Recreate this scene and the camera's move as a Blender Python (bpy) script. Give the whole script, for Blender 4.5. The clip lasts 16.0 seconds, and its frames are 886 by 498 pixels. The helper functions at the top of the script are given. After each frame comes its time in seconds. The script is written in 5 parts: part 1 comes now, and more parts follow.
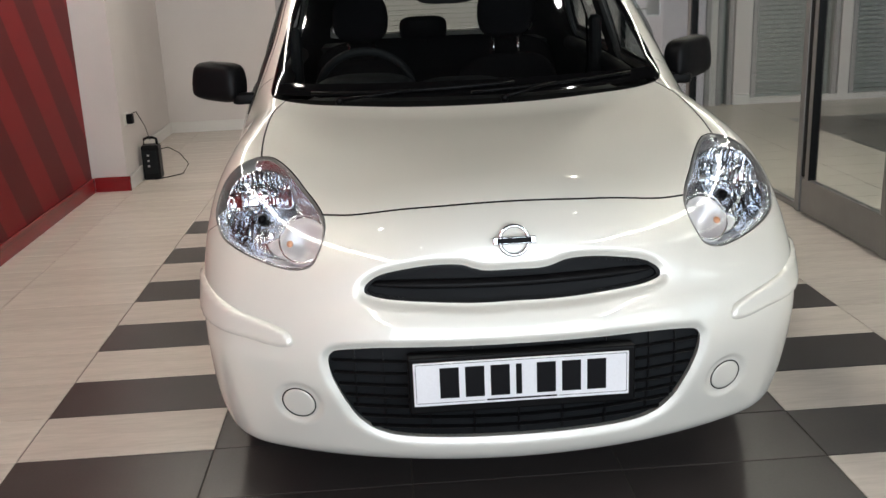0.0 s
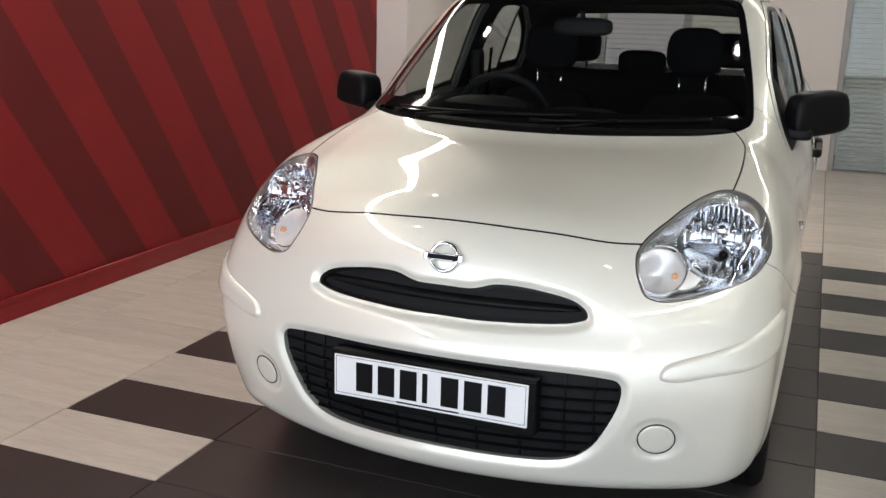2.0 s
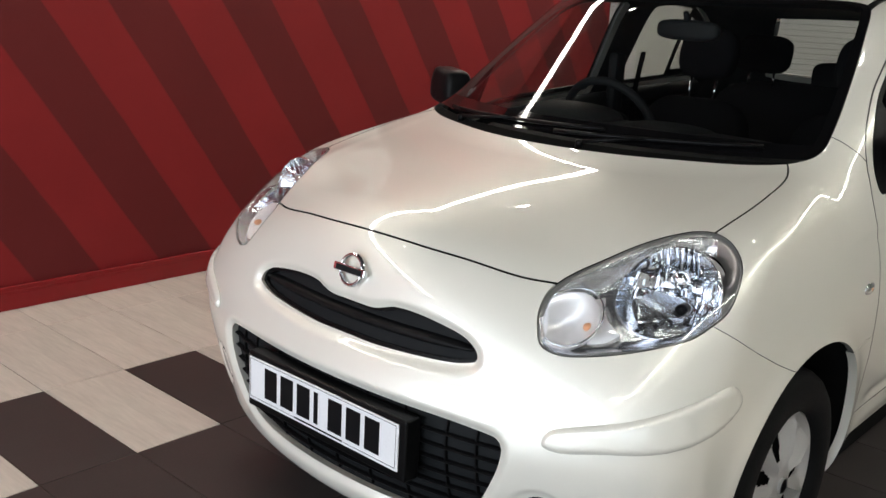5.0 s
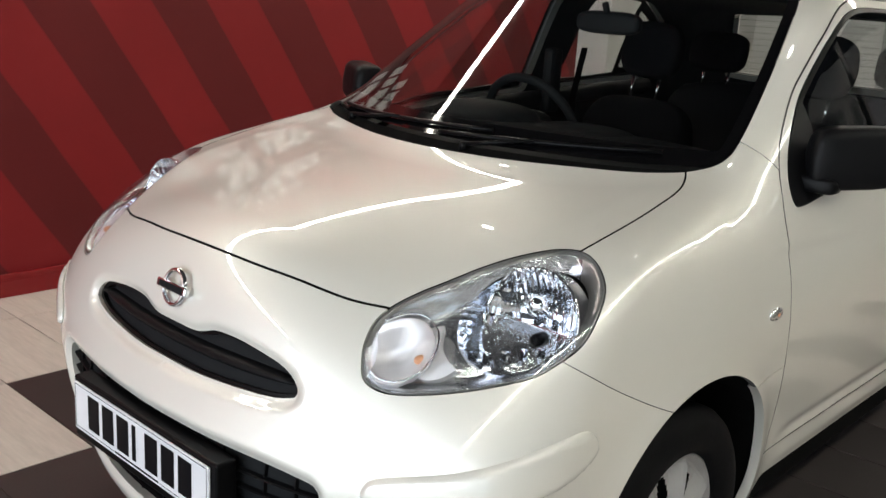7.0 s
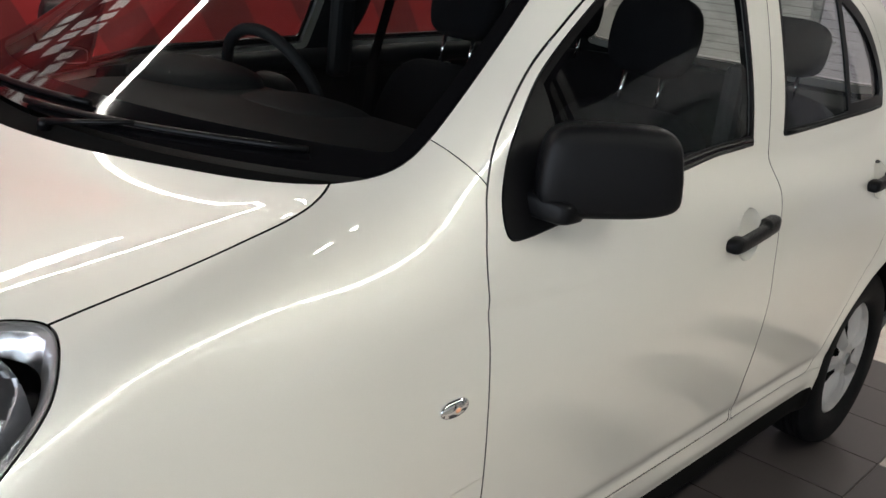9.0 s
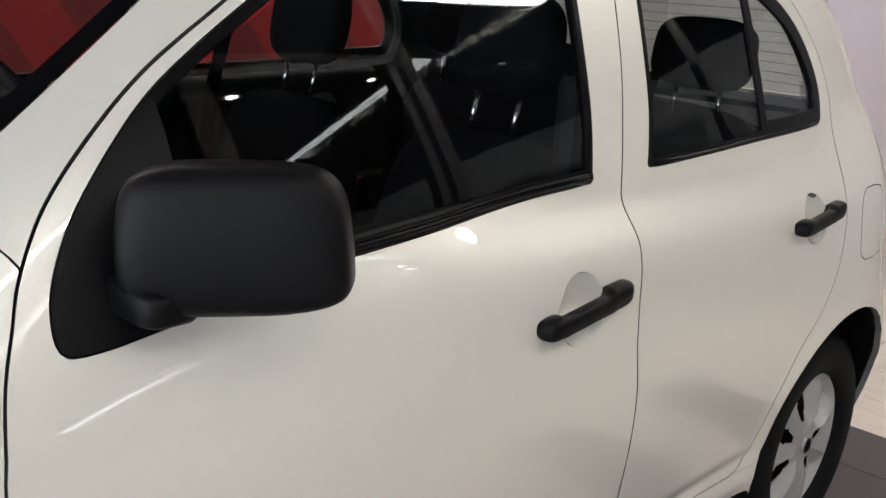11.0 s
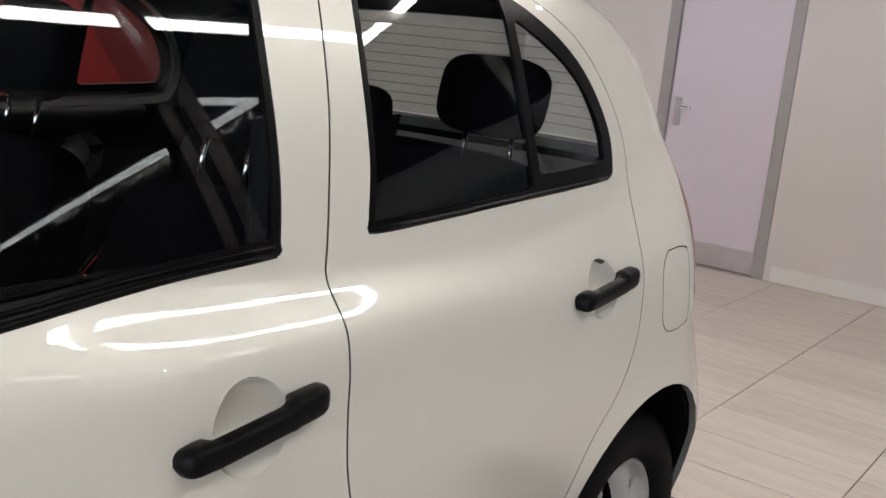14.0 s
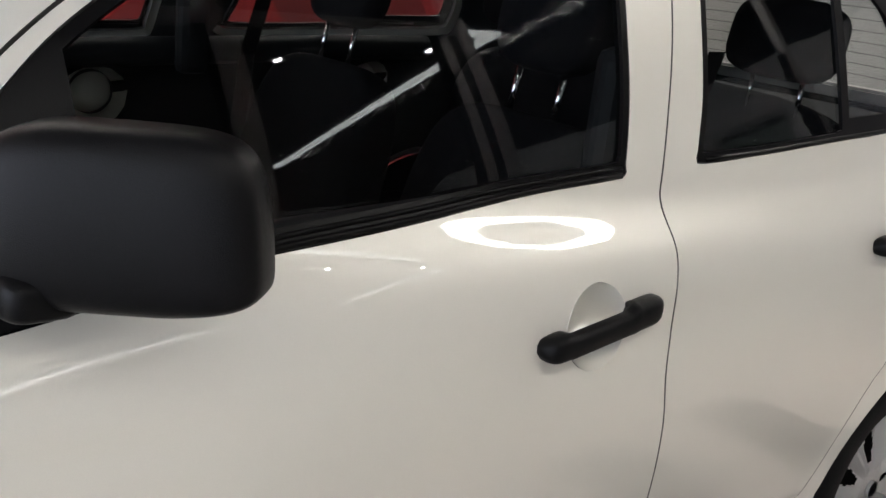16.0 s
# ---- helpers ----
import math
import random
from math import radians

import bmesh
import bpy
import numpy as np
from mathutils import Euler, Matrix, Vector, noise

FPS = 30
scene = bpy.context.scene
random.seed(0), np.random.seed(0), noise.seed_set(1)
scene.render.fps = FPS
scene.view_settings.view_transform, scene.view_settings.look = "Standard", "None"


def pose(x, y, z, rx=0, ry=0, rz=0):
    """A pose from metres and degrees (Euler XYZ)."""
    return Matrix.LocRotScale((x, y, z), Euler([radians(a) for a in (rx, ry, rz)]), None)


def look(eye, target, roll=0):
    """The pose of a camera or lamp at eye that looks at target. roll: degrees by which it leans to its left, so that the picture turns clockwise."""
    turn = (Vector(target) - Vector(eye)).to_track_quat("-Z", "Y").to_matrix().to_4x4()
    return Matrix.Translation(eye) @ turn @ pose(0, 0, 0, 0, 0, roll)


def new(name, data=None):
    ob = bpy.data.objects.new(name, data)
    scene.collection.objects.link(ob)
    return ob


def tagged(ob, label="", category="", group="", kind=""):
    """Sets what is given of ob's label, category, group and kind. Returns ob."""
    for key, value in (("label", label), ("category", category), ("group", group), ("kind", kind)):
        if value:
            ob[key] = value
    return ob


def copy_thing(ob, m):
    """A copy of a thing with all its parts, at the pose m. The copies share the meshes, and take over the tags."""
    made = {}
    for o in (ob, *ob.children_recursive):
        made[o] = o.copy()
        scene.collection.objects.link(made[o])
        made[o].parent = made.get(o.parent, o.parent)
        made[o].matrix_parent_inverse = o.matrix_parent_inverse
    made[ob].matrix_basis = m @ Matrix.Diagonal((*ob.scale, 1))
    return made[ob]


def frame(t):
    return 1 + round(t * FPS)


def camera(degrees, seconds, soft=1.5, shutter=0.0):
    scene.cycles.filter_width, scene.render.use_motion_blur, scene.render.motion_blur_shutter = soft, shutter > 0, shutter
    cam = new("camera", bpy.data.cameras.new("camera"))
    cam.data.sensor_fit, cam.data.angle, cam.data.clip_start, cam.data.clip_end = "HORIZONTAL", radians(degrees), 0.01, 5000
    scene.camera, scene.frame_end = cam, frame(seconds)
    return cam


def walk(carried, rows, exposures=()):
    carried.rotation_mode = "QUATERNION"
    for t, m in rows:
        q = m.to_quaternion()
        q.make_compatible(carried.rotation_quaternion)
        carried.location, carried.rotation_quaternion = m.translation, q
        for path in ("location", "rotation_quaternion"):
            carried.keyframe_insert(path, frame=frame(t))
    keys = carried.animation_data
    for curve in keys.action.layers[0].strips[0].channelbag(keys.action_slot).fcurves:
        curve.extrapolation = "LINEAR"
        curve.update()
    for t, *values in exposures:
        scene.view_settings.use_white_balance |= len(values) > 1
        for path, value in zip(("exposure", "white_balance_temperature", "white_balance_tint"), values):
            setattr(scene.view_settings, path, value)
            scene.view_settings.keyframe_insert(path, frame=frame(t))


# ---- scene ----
cam = camera(49.5, 16.0)
PATH = [
    (0, (-0.295, -2.123, 1.401), (-0.187, -0.204, 0.849), -2.4),
    (0.5, (-0.003, -2.197, 1.399), (-0.116, -0.267, 0.887), -1.2),
    (1, (0.285, -2.155, 1.386), (-0.009, -0.248, 0.858), 0.8),
    (1.5, (0.579, -2.137, 1.394), (0.068, -0.257, 0.941), 1.2),
    (2, (0.831, -2.086, 1.386), (0.134, -0.277, 0.896), 1.5),
    (2.5, (0.98, -1.937, 1.398), (0.159, -0.185, 0.89), 3.0),
    (3, (1.07, -1.781, 1.402), (0.16, -0.087, 0.853), 3.1),
    (3.5, (1.19, -1.643, 1.394), (0.16, -0.019, 0.843), 3.5),
    (4, (1.34, -1.527, 1.407), (0.209, 0.033, 0.872), 3.5),
    (6.5, (1.659, -1.07, 1.389), (0.273, 0.278, 0.878), 2.9),
    (7, (1.633, -0.914, 1.387), (0.329, 0.511, 0.868), 3.7),
    (7.5, (1.611, -0.693, 1.392), (0.397, 0.801, 0.85), 4.5),
    (8, (1.651, -0.435, 1.386), (0.356, 1.003, 0.881), 4.6),
    (8.5, (1.664, -0.18, 1.379), (0.333, 1.229, 0.885), 4.3),
    (9, (1.588, 0.082, 1.374), (0.363, 1.546, 0.777), 6.8),
    (9.5, (1.586, 0.309, 1.336), (0.37, 1.784, 0.751), 5.3),
    (12, (1.572, 1.098, 1.307), (0.222, 2.49, 0.817), 4.2),
    (12.5, (1.567, 1.176, 1.297), (0.262, 2.614, 0.818), 4.4),
    (13, (1.566, 1.238, 1.306), (0.336, 2.751, 0.862), 4.8),
    (13.5, (1.564, 1.29, 1.315), (0.399, 2.861, 0.899), 5.3),
    (14, (1.563, 1.292, 1.311), (0.402, 2.864, 0.888), 5.5),
    (14.5, (1.569, 1.252, 1.296), (0.346, 2.766, 0.836), 5.4),
    (15, (1.56, 1.201, 1.282), (0.251, 2.625, 0.773), 5.4),
    (15.5, (1.548, 1.151, 1.276), (0.153, 2.479, 0.738), 5.4),
    (16, (1.518, 1.079, 1.291), (0.095, 2.36, 0.711), 6.8),
]
walk(cam, [(t, look(eye, target, roll)) for t, eye, target, roll in PATH],
     [(0, 0.36, 6500, 10), (4, 0.36, 6500, 10), (6.5, 0.42, 6500, 10), (8, 0.42, 6450, 10), (9.5, 0.72, 6250, 13), (12, 0.68, 6250, 16), (13, 0.57, 6250, 16), (14.5, 0.56, 6250, 16), (16, 0.64, 6250, 16)])

# ---- world and exposure ----
world = bpy.data.worlds.new("night_world")
world.use_nodes = True
world.node_tree.nodes["Background"].inputs[0].default_value = (0.02, 0.022, 0.028, 1)
world.node_tree.nodes["Background"].inputs[1].default_value = 0.3
scene.world = world
DAYLIGHT = 170.0


# ---- materials ----
def nodes_of(name):
    m = bpy.data.materials.new(name)
    m.use_nodes = True
    nt = m.node_tree
    return m, nt, nt.nodes["Principled BSDF"]


def surface(name, color, rough, metal=0.0, coat=0.0, coat_rough=0.03, vary=(6.0, 0.06), grain=(180.0, 0.03), bump=(0.0, 0.0),
            stretch=(1, 1, 1), rough_vary=0.0, per_piece=0.0, spec=0.5, coat_ior=1.5):
    """A plain surface with two scales of variation, in metres of the thing's own space."""
    m, nt, bsdf = nodes_of(name)
    N, L = nt.nodes.new, nt.links.new
    co = N("ShaderNodeTexCoord")
    mp = N("ShaderNodeMapping")
    mp.inputs["Scale"].default_value = stretch
    L(co.outputs["Object"], mp.inputs["Vector"])
    value = None
    for scale, amount in (vary, grain):
        if amount <= 0:
            continue
        tex = N("ShaderNodeTexNoise")
        tex.inputs["Scale"].default_value = scale
        tex.inputs["Detail"].default_value = 5
        L(mp.outputs[0], tex.inputs["Vector"])
        mr = N("ShaderNodeMapRange")
        mr.inputs[1].default_value, mr.inputs[2].default_value = 0.25, 0.75
        mr.inputs[3].default_value, mr.inputs[4].default_value = 1 - amount, 1 + amount
        L(tex.outputs["Fac"], mr.inputs[0])
        if value is None:
            value = mr.outputs[0]
        else:
            mu = N("ShaderNodeMath")
            mu.operation = "MULTIPLY"
            L(value, mu.inputs[0])
            L(mr.outputs[0], mu.inputs[1])
            value = mu.outputs[0]
    if per_piece > 0:
        oi = N("ShaderNodeObjectInfo")
        mr = N("ShaderNodeMapRange")
        mr.inputs[3].default_value, mr.inputs[4].default_value = 1 - per_piece, 1 + per_piece
        L(oi.outputs["Random"], mr.inputs[0])
        mu = N("ShaderNodeMath")
        mu.operation = "MULTIPLY"
        L(mr.outputs[0], mu.inputs[0])
        if value is None:
            mu.inputs[1].default_value = 1
        else:
            L(value, mu.inputs[1])
        value = mu.outputs[0]
    if value is not None:
        vm = N("ShaderNodeVectorMath")
        vm.operation = "SCALE"
        vm.inputs[0].default_value = color
        L(value, vm.inputs["Scale"])
        L(vm.outputs[0], bsdf.inputs["Base Color"])
    else:
        bsdf.inputs["Base Color"].default_value = (*color, 1)
    bsdf.inputs["Roughness"].default_value = rough
    if rough_vary > 0:
        tex = N("ShaderNodeTexNoise")
        tex.inputs["Scale"].default_value = 9
        tex.inputs["Detail"].default_value = 4
        L(mp.outputs[0], tex.inputs["Vector"])
        mr = N("ShaderNodeMapRange")
        mr.inputs[3].default_value, mr.inputs[4].default_value = rough - rough_vary, rough + rough_vary
        L(tex.outputs["Fac"], mr.inputs[0])
        L(mr.outputs[0], bsdf.inputs["Roughness"])
    bsdf.inputs["Metallic"].default_value = metal
    bsdf.inputs["Specular IOR Level"].default_value = spec
    bsdf.inputs["Coat Weight"].default_value = coat
    bsdf.inputs["Coat Roughness"].default_value = coat_rough
    bsdf.inputs["Coat IOR"].default_value = coat_ior
    if bump[1] > 0:
        tex = N("ShaderNodeTexNoise")
        tex.inputs["Scale"].default_value = bump[0]
        tex.inputs["Detail"].default_value = 3
        L(mp.outputs[0], tex.inputs["Vector"])
        bp = N("ShaderNodeBump")
        bp.inputs["Strength"].default_value = bump[1]
        bp.inputs["Distance"].default_value = 0.002
        L(tex.outputs["Fac"], bp.inputs["Height"])
        L(bp.outputs[0], bsdf.inputs["Normal"])
    return m


def pane(name, tint, ior=1.5, rough=0.0):
    """A thin sheet of glass: it lets light straight through and mirrors more at a slant."""
    m = bpy.data.materials.new(name)
    m.use_nodes = True
    nt = m.node_tree
    nt.nodes.remove(nt.nodes["Principled BSDF"])
    N, L = nt.nodes.new, nt.links.new
    tr, gl, lw, mx = N("ShaderNodeBsdfTransparent"), N("ShaderNodeBsdfGlossy"), N("ShaderNodeLayerWeight"), N("ShaderNodeMixShader")
    tr.inputs[0].default_value = (*tint, 1)
    gl.inputs["Roughness"].default_value = rough
    lw.inputs["Blend"].default_value = 0.5
    pw, ad = N("ShaderNodeMath"), N("ShaderNodeMath")
    pw.operation, ad.operation = "POWER", "MULTIPLY_ADD"
    pw.inputs[1].default_value = 5.0
    f0 = 1.6 * ((ior - 1) / (ior + 1)) ** 2
    ad.inputs[1].default_value, ad.inputs[2].default_value = 1 - f0, f0
    L(lw.outputs["Facing"], pw.inputs[0])
    L(pw.outputs[0], ad.inputs[0])
    L(ad.outputs[0], mx.inputs[0])
    L(tr.outputs[0], mx.inputs[1])
    L(gl.outputs[0], mx.inputs[2])
    L(mx.outputs[0], nt.nodes["Material Output"].inputs[0])
    return m


def glow(name, color, strength):
    m, nt, bsdf = nodes_of(name)
    bsdf.inputs["Base Color"].default_value = (0.8, 0.8, 0.8, 1)
    bsdf.inputs["Emission Color"].default_value = (*color, 1)
    bsdf.inputs["Emission Strength"].default_value = strength
    return m


def stripes(name, light, dark, period, slope, start, fold):
    """Two-tone wall paint in slanting bands that mirror at the height fold."""
    m, nt, bsdf = nodes_of(name)
    N, L = nt.nodes.new, nt.links.new

    def op(kind, a, b=None):
        n = N("ShaderNodeMath")
        n.operation = kind
        for i, v in enumerate((a, b)):
            if v is None:
                continue
            if isinstance(v, (int, float)):
                n.inputs[i].default_value = v
            else:
                L(v, n.inputs[i])
        return n.outputs[0]
    co, sep = N("ShaderNodeTexCoord"), N("ShaderNodeSeparateXYZ")
    L(co.outputs["Object"], sep.inputs[0])
    edge = N("ShaderNodeTexNoise")
    edge.inputs["Scale"].default_value = 3
    L(co.outputs["Object"], edge.inputs["Vector"])
    height = op("SUBTRACT", fold, op("ABSOLUTE", op("SUBTRACT", sep.outputs["Z"], fold)))
    s = op("ADD", sep.outputs["Y"], op("MULTIPLY", height, slope))
    s = op("ADD", s, op("MULTIPLY", edge.outputs["Fac"], 0.02))
    phase = op("FRACT", op("DIVIDE", op("SUBTRACT", s, start), period))
    ramp = N("ShaderNodeMapRange")
    ramp.inputs[1].default_value, ramp.inputs[2].default_value = 0.242, 0.258
    L(op("ABSOLUTE", op("SUBTRACT", op("FRACT", op("ADD", phase, 0.25)), 0.5)), ramp.inputs[0])
    mix = N("ShaderNodeMix")
    mix.data_type = "RGBA"
    mix.inputs["A"].default_value, mix.inputs["B"].default_value = (*dark, 1), (*light, 1)
    L(ramp.outputs[0], mix.inputs["Factor"])
    blot = N("ShaderNodeTexNoise")
    blot.inputs["Scale"].default_value = 2.2
    blot.inputs["Detail"].default_value = 6
    L(co.outputs["Object"], blot.inputs["Vector"])
    mr = N("ShaderNodeMapRange")
    mr.inputs[3].default_value, mr.inputs[4].default_value = 0.86, 1.14
    L(blot.outputs["Fac"], mr.inputs[0])
    vm = N("ShaderNodeVectorMath")
    vm.operation = "SCALE"
    L(mix.outputs["Result"], vm.inputs[0])
    L(mr.outputs[0], vm.inputs["Scale"])
    L(vm.outputs[0], bsdf.inputs["Base Color"])
    bsdf.inputs["Roughness"].default_value = 0.55
    bsdf.inputs["Specular IOR Level"].default_value = 0.2
    fine = N("ShaderNodeTexNoise")
    fine.inputs["Scale"].default_value = 220
    L(co.outputs["Object"], fine.inputs["Vector"])
    bp = N("ShaderNodeBump")
    bp.inputs["Strength"].default_value = 0.15
    bp.inputs["Distance"].default_value = 0.002
    L(fine.outputs["Fac"], bp.inputs["Height"])
    L(bp.outputs[0], bsdf.inputs["Normal"])
    return m


PAINT = surface("pearl_white_paint", (0.825, 0.815, 0.748), 0.38, 0.22, 1.0, 0.010, (1.5, 0.012), (900.0, 0.02), coat_ior=1.66)
BLACK = surface("textured_black_plastic", (0.006, 0.006, 0.0066), 0.34, vary=(9, 0.15), grain=(400, 0.15), bump=(900, 0.2), spec=0.10)
TRIM = surface("satin_black_rubber", (0.004, 0.004, 0.0044), 0.33, vary=(12, 0.1), grain=(300, 0.1), spec=0.10)
FRIT = surface("black_glass_border", (0.003, 0.003, 0.0035), 0.06, vary=(5, 0.05), grain=(200, 0.02), spec=0.4)
CABIN = surface("dark_cabin_plastic", (0.010, 0.0112, 0.0125), 0.6, vary=(8, 0.15), grain=(350, 0.15), bump=(700, 0.3), spec=0.12)
CLOTH = surface("charcoal_seat_cloth", (0.007, 0.007, 0.008), 0.95, vary=(20, 0.15), grain=(700, 0.3), bump=(900, 0.5), spec=0.04)
UNDER = surface("black_underbody_and_gap_shade", (0.005, 0.005, 0.005), 0.85, vary=(8, 0.3), spec=0.05)
CHROME = surface("bright_chrome", (0.85, 0.86, 0.88), 0.06, 1.0, vary=(6, 0.03), grain=(300, 0.0))
STEEL = surface("brushed_steel", (0.62, 0.62, 0.63), 0.28, 1.0, vary=(20, 0.05))
SILVER = surface("silver_wheel_paint", (0.80, 0.795, 0.79), 0.34, 0.35, 0.4, vary=(12, 0.06), grain=(600, 0.05))
RUBBER = surface("tyre_rubber", (0.006, 0.006, 0.0065), 0.65, vary=(15, 0.25), grain=(250, 0.2), bump=(350, 0.3), spec=0.10)
GLASS = pane("car_glass", (0.74, 0.785, 0.775))
SCREEN = pane("windscreen_glass", (0.80, 0.84, 0.825))
LENS = pane("headlight_lens", (0.95, 0.96, 0.97))
RED_LENS = surface("red_lamp_lens", (0.22, 0.004, 0.006), 0.12, spec=0.3)
AMBER = surface("amber_bulb", (0.80, 0.40, 0.22), 0.35, coat=0.4)
PLATE = surface("white_plate", (0.82, 0.83, 0.86), 0.25, vary=(6, 0.02), coat=0.4)
INK = surface("black_plate_ink", (0.006, 0.006, 0.007), 0.4, spec=0.1)
# grey for folded panel edges: the shade inside the panel gaps, as colour
GAP_SHADE = surface("grey_gap_shade", (0.13, 0.13, 0.125), 0.7, vary=(12, 0.1), spec=0.1)
REFLECTOR, _nt, _b = nodes_of("faceted_reflector")
_b.inputs["Metallic"].default_value, _b.inputs["Roughness"].default_value = 1.0, 0.07
_b.inputs["Base Color"].default_value = (0.86, 0.88, 0.92, 1)

WALL = surface("white_wall_paint", (0.69, 0.645, 0.63), 0.75, vary=(1.2, 0.04), grain=(160, 0.02), bump=(260, 0.2))
CEIL = surface("dark_ceiling_paint", (0.045, 0.045, 0.047), 0.85, vary=(1.0, 0.06), grain=(120, 0.04), bump=(200, 0.15), spec=0.1)
REDWALL = stripes("red_striped_wall_paint", (0.220, 0.015, 0.017), (0.122, 0.0135, 0.0145), 0.595, 0.68, 2.89, 1.483)
REDGLOSS = surface("red_gloss_skirting", (0.24, 0.010, 0.013), 0.25, coat=0.15, vary=(4, 0.08), spec=0.3)
GLOSSWHITE = surface("white_gloss_woodwork", (0.76, 0.74, 0.72), 0.3, vary=(3, 0.03), bump=(60, 0.06))
DOORPAINT = surface("pale_lilac_door_laminate", (0.68, 0.62, 0.69), 0.4, vary=(2, 0.03), grain=(140, 0.02))
GREY = surface("grey_door_frame_paint", (0.36, 0.34, 0.34), 0.4, vary=(5, 0.06))
ALU = surface("satin_aluminium", (0.25, 0.24, 0.235), 0.40, 0.4, vary=(9, 0.06), grain=(300, 0.04))
BLIND = surface("grey_blind_slat", (0.38, 0.385, 0.38), 0.5, vary=(6, 0.08))
LIGHT_TILE = surface("beige_woodgrain_tile", (0.69, 0.625, 0.56), 0.24, vary=(3, 0.08), grain=(16, 0.08), bump=(14, 0.05),
                     stretch=(0.6, 5.0, 1), rough_vary=0.06, per_piece=0.05)
DARK_TILE = surface("charcoal_tile", (0.060, 0.053, 0.051), 0.28, vary=(5, 0.10), grain=(120, 0.10), bump=(160, 0.04), rough_vary=0.015, per_piece=0.08)
GROUT = surface("grey_grout", (0.11, 0.095, 0.08), 0.9, vary=(20, 0.2))
PARTITION = pane("partition_glass", (0.88, 0.91, 0.90), 1.25)
LED = glow("led_strip_diffuser", (1.0, 0.948, 0.83), 24.0)
DIM_LED = glow("dimmed_led_strip_diffuser", (1.0, 0.965, 0.915), 4.2)
SPOT = glow("downlight_lens", (1.0, 0.95, 0.87), 60.0)
WHITEVINYL = surface("white_vinyl_lettering", (0.80, 0.79, 0.78), 0.5)


# ---- mesh helpers ----
def ob_from(name, bm, material, parent=None, label="", smooth=False):
    me = bpy.data.meshes.new(name)
    bm.normal_update()
    bm.to_mesh(me)
    bm.free()
    me.materials.append(material)
    if smooth:
        me.shade_smooth()
    ob = new(name, me)
    if parent is not None:
        ob.parent = parent
        ob.matrix_parent_inverse = parent.matrix_world.inverted()
    if label:
        ob["label"] = label
    return ob


def part(name, bm, material, parent, label="", smooth=False):
    return ob_from(name, bm, material, parent, label, smooth)


def box_bm(x0, x1, y0, y1, z0, z1, bevel=0.0, seg=2):
    bm = bmesh.new()
    bmesh.ops.create_cube(bm, size=1)
    bmesh.ops.scale(bm, vec=(x1 - x0, y1 - y0, z1 - z0), verts=bm.verts)
    bmesh.ops.translate(bm, vec=((x0 + x1) / 2, (y0 + y1) / 2, (z0 + z1) / 2), verts=bm.verts)
    if bevel > 0:
        bmesh.ops.bevel(bm, geom=bm.edges[:], offset=bevel, segments=seg, profile=0.5, affect="EDGES")
    return bm


def structure(name, bm, material, label="", category=""):
    return tagged(ob_from(name, bm, material), label, category, kind="structure")


def tube_bm(points, radius, sides=10):
    """A round bar along a line of points."""
    bm = bmesh.new()
    pts = [Vector(p) for p in points]
    rings = []
    for i, p in enumerate(pts):
        d = (pts[min(i + 1, len(pts) - 1)] - pts[max(i - 1, 0)]).normalized()
        a = d.cross(Vector((0, 0, 1)) if abs(d.z) < 0.9 else Vector((1, 0, 0))).normalized()
        b = d.cross(a)
        r = radius[i] if isinstance(radius, (list, tuple)) else radius
        rings.append([bm.verts.new(p + a * (r * math.cos(2 * math.pi * k / sides)) + b * (r * math.sin(2 * math.pi * k / sides))) for k in range(sides)])
    for r0, r1 in zip(rings, rings[1:]):
        for k in range(sides):
            bm.faces.new((r0[k], r0[(k + 1) % sides], r1[(k + 1) % sides], r1[k]))
    bm.faces.new(rings[0][::-1])
    bm.faces.new(rings[-1])
    bmesh.ops.recalc_face_normals(bm, faces=bm.faces)
    return bm


def pillow_bm(center, size, power=4.0, nu=28, nv=18, bend=None):
    """A rounded, box-like solid (superellipsoid); bend(x, y, z) may shape it further."""
    bm = bmesh.new()

    def sp(v):
        return math.copysign(abs(v) ** (2 / power), v)
    grid = []
    for j in range(1, nv):
        phi = -math.pi / 2 + math.pi * j / nv
        ring = []
        for i in range(nu):
            th = 2 * math.pi * i / nu
            p = [sp(math.cos(phi)) * sp(math.cos(th)) / 2, sp(math.cos(phi)) * sp(math.sin(th)) / 2, sp(math.sin(phi)) / 2]
            if bend:
                p = bend(*p)
            ring.append(bm.verts.new([c + s * q for c, s, q in zip(center, size, p)]))
        grid.append(ring)
    ends = []
    for q in (-0.5, 0.5):
        p = [0, 0, q]
        if bend:
            p = bend(*p)
        ends.append(bm.verts.new([c + s * v for c, s, v in zip(center, size, p)]))
    for r0, r1 in zip(grid, grid[1:]):
        for i in range(nu):
            bm.faces.new((r0[i], r0[(i + 1) % nu], r1[(i + 1) % nu], r1[i]))
    for i in range(nu):
        bm.faces.new((ends[0], grid[0][(i + 1) % nu], grid[0][i]))
        bm.faces.new((ends[1], grid[-1][i], grid[-1][(i + 1) % nu]))
    return bm


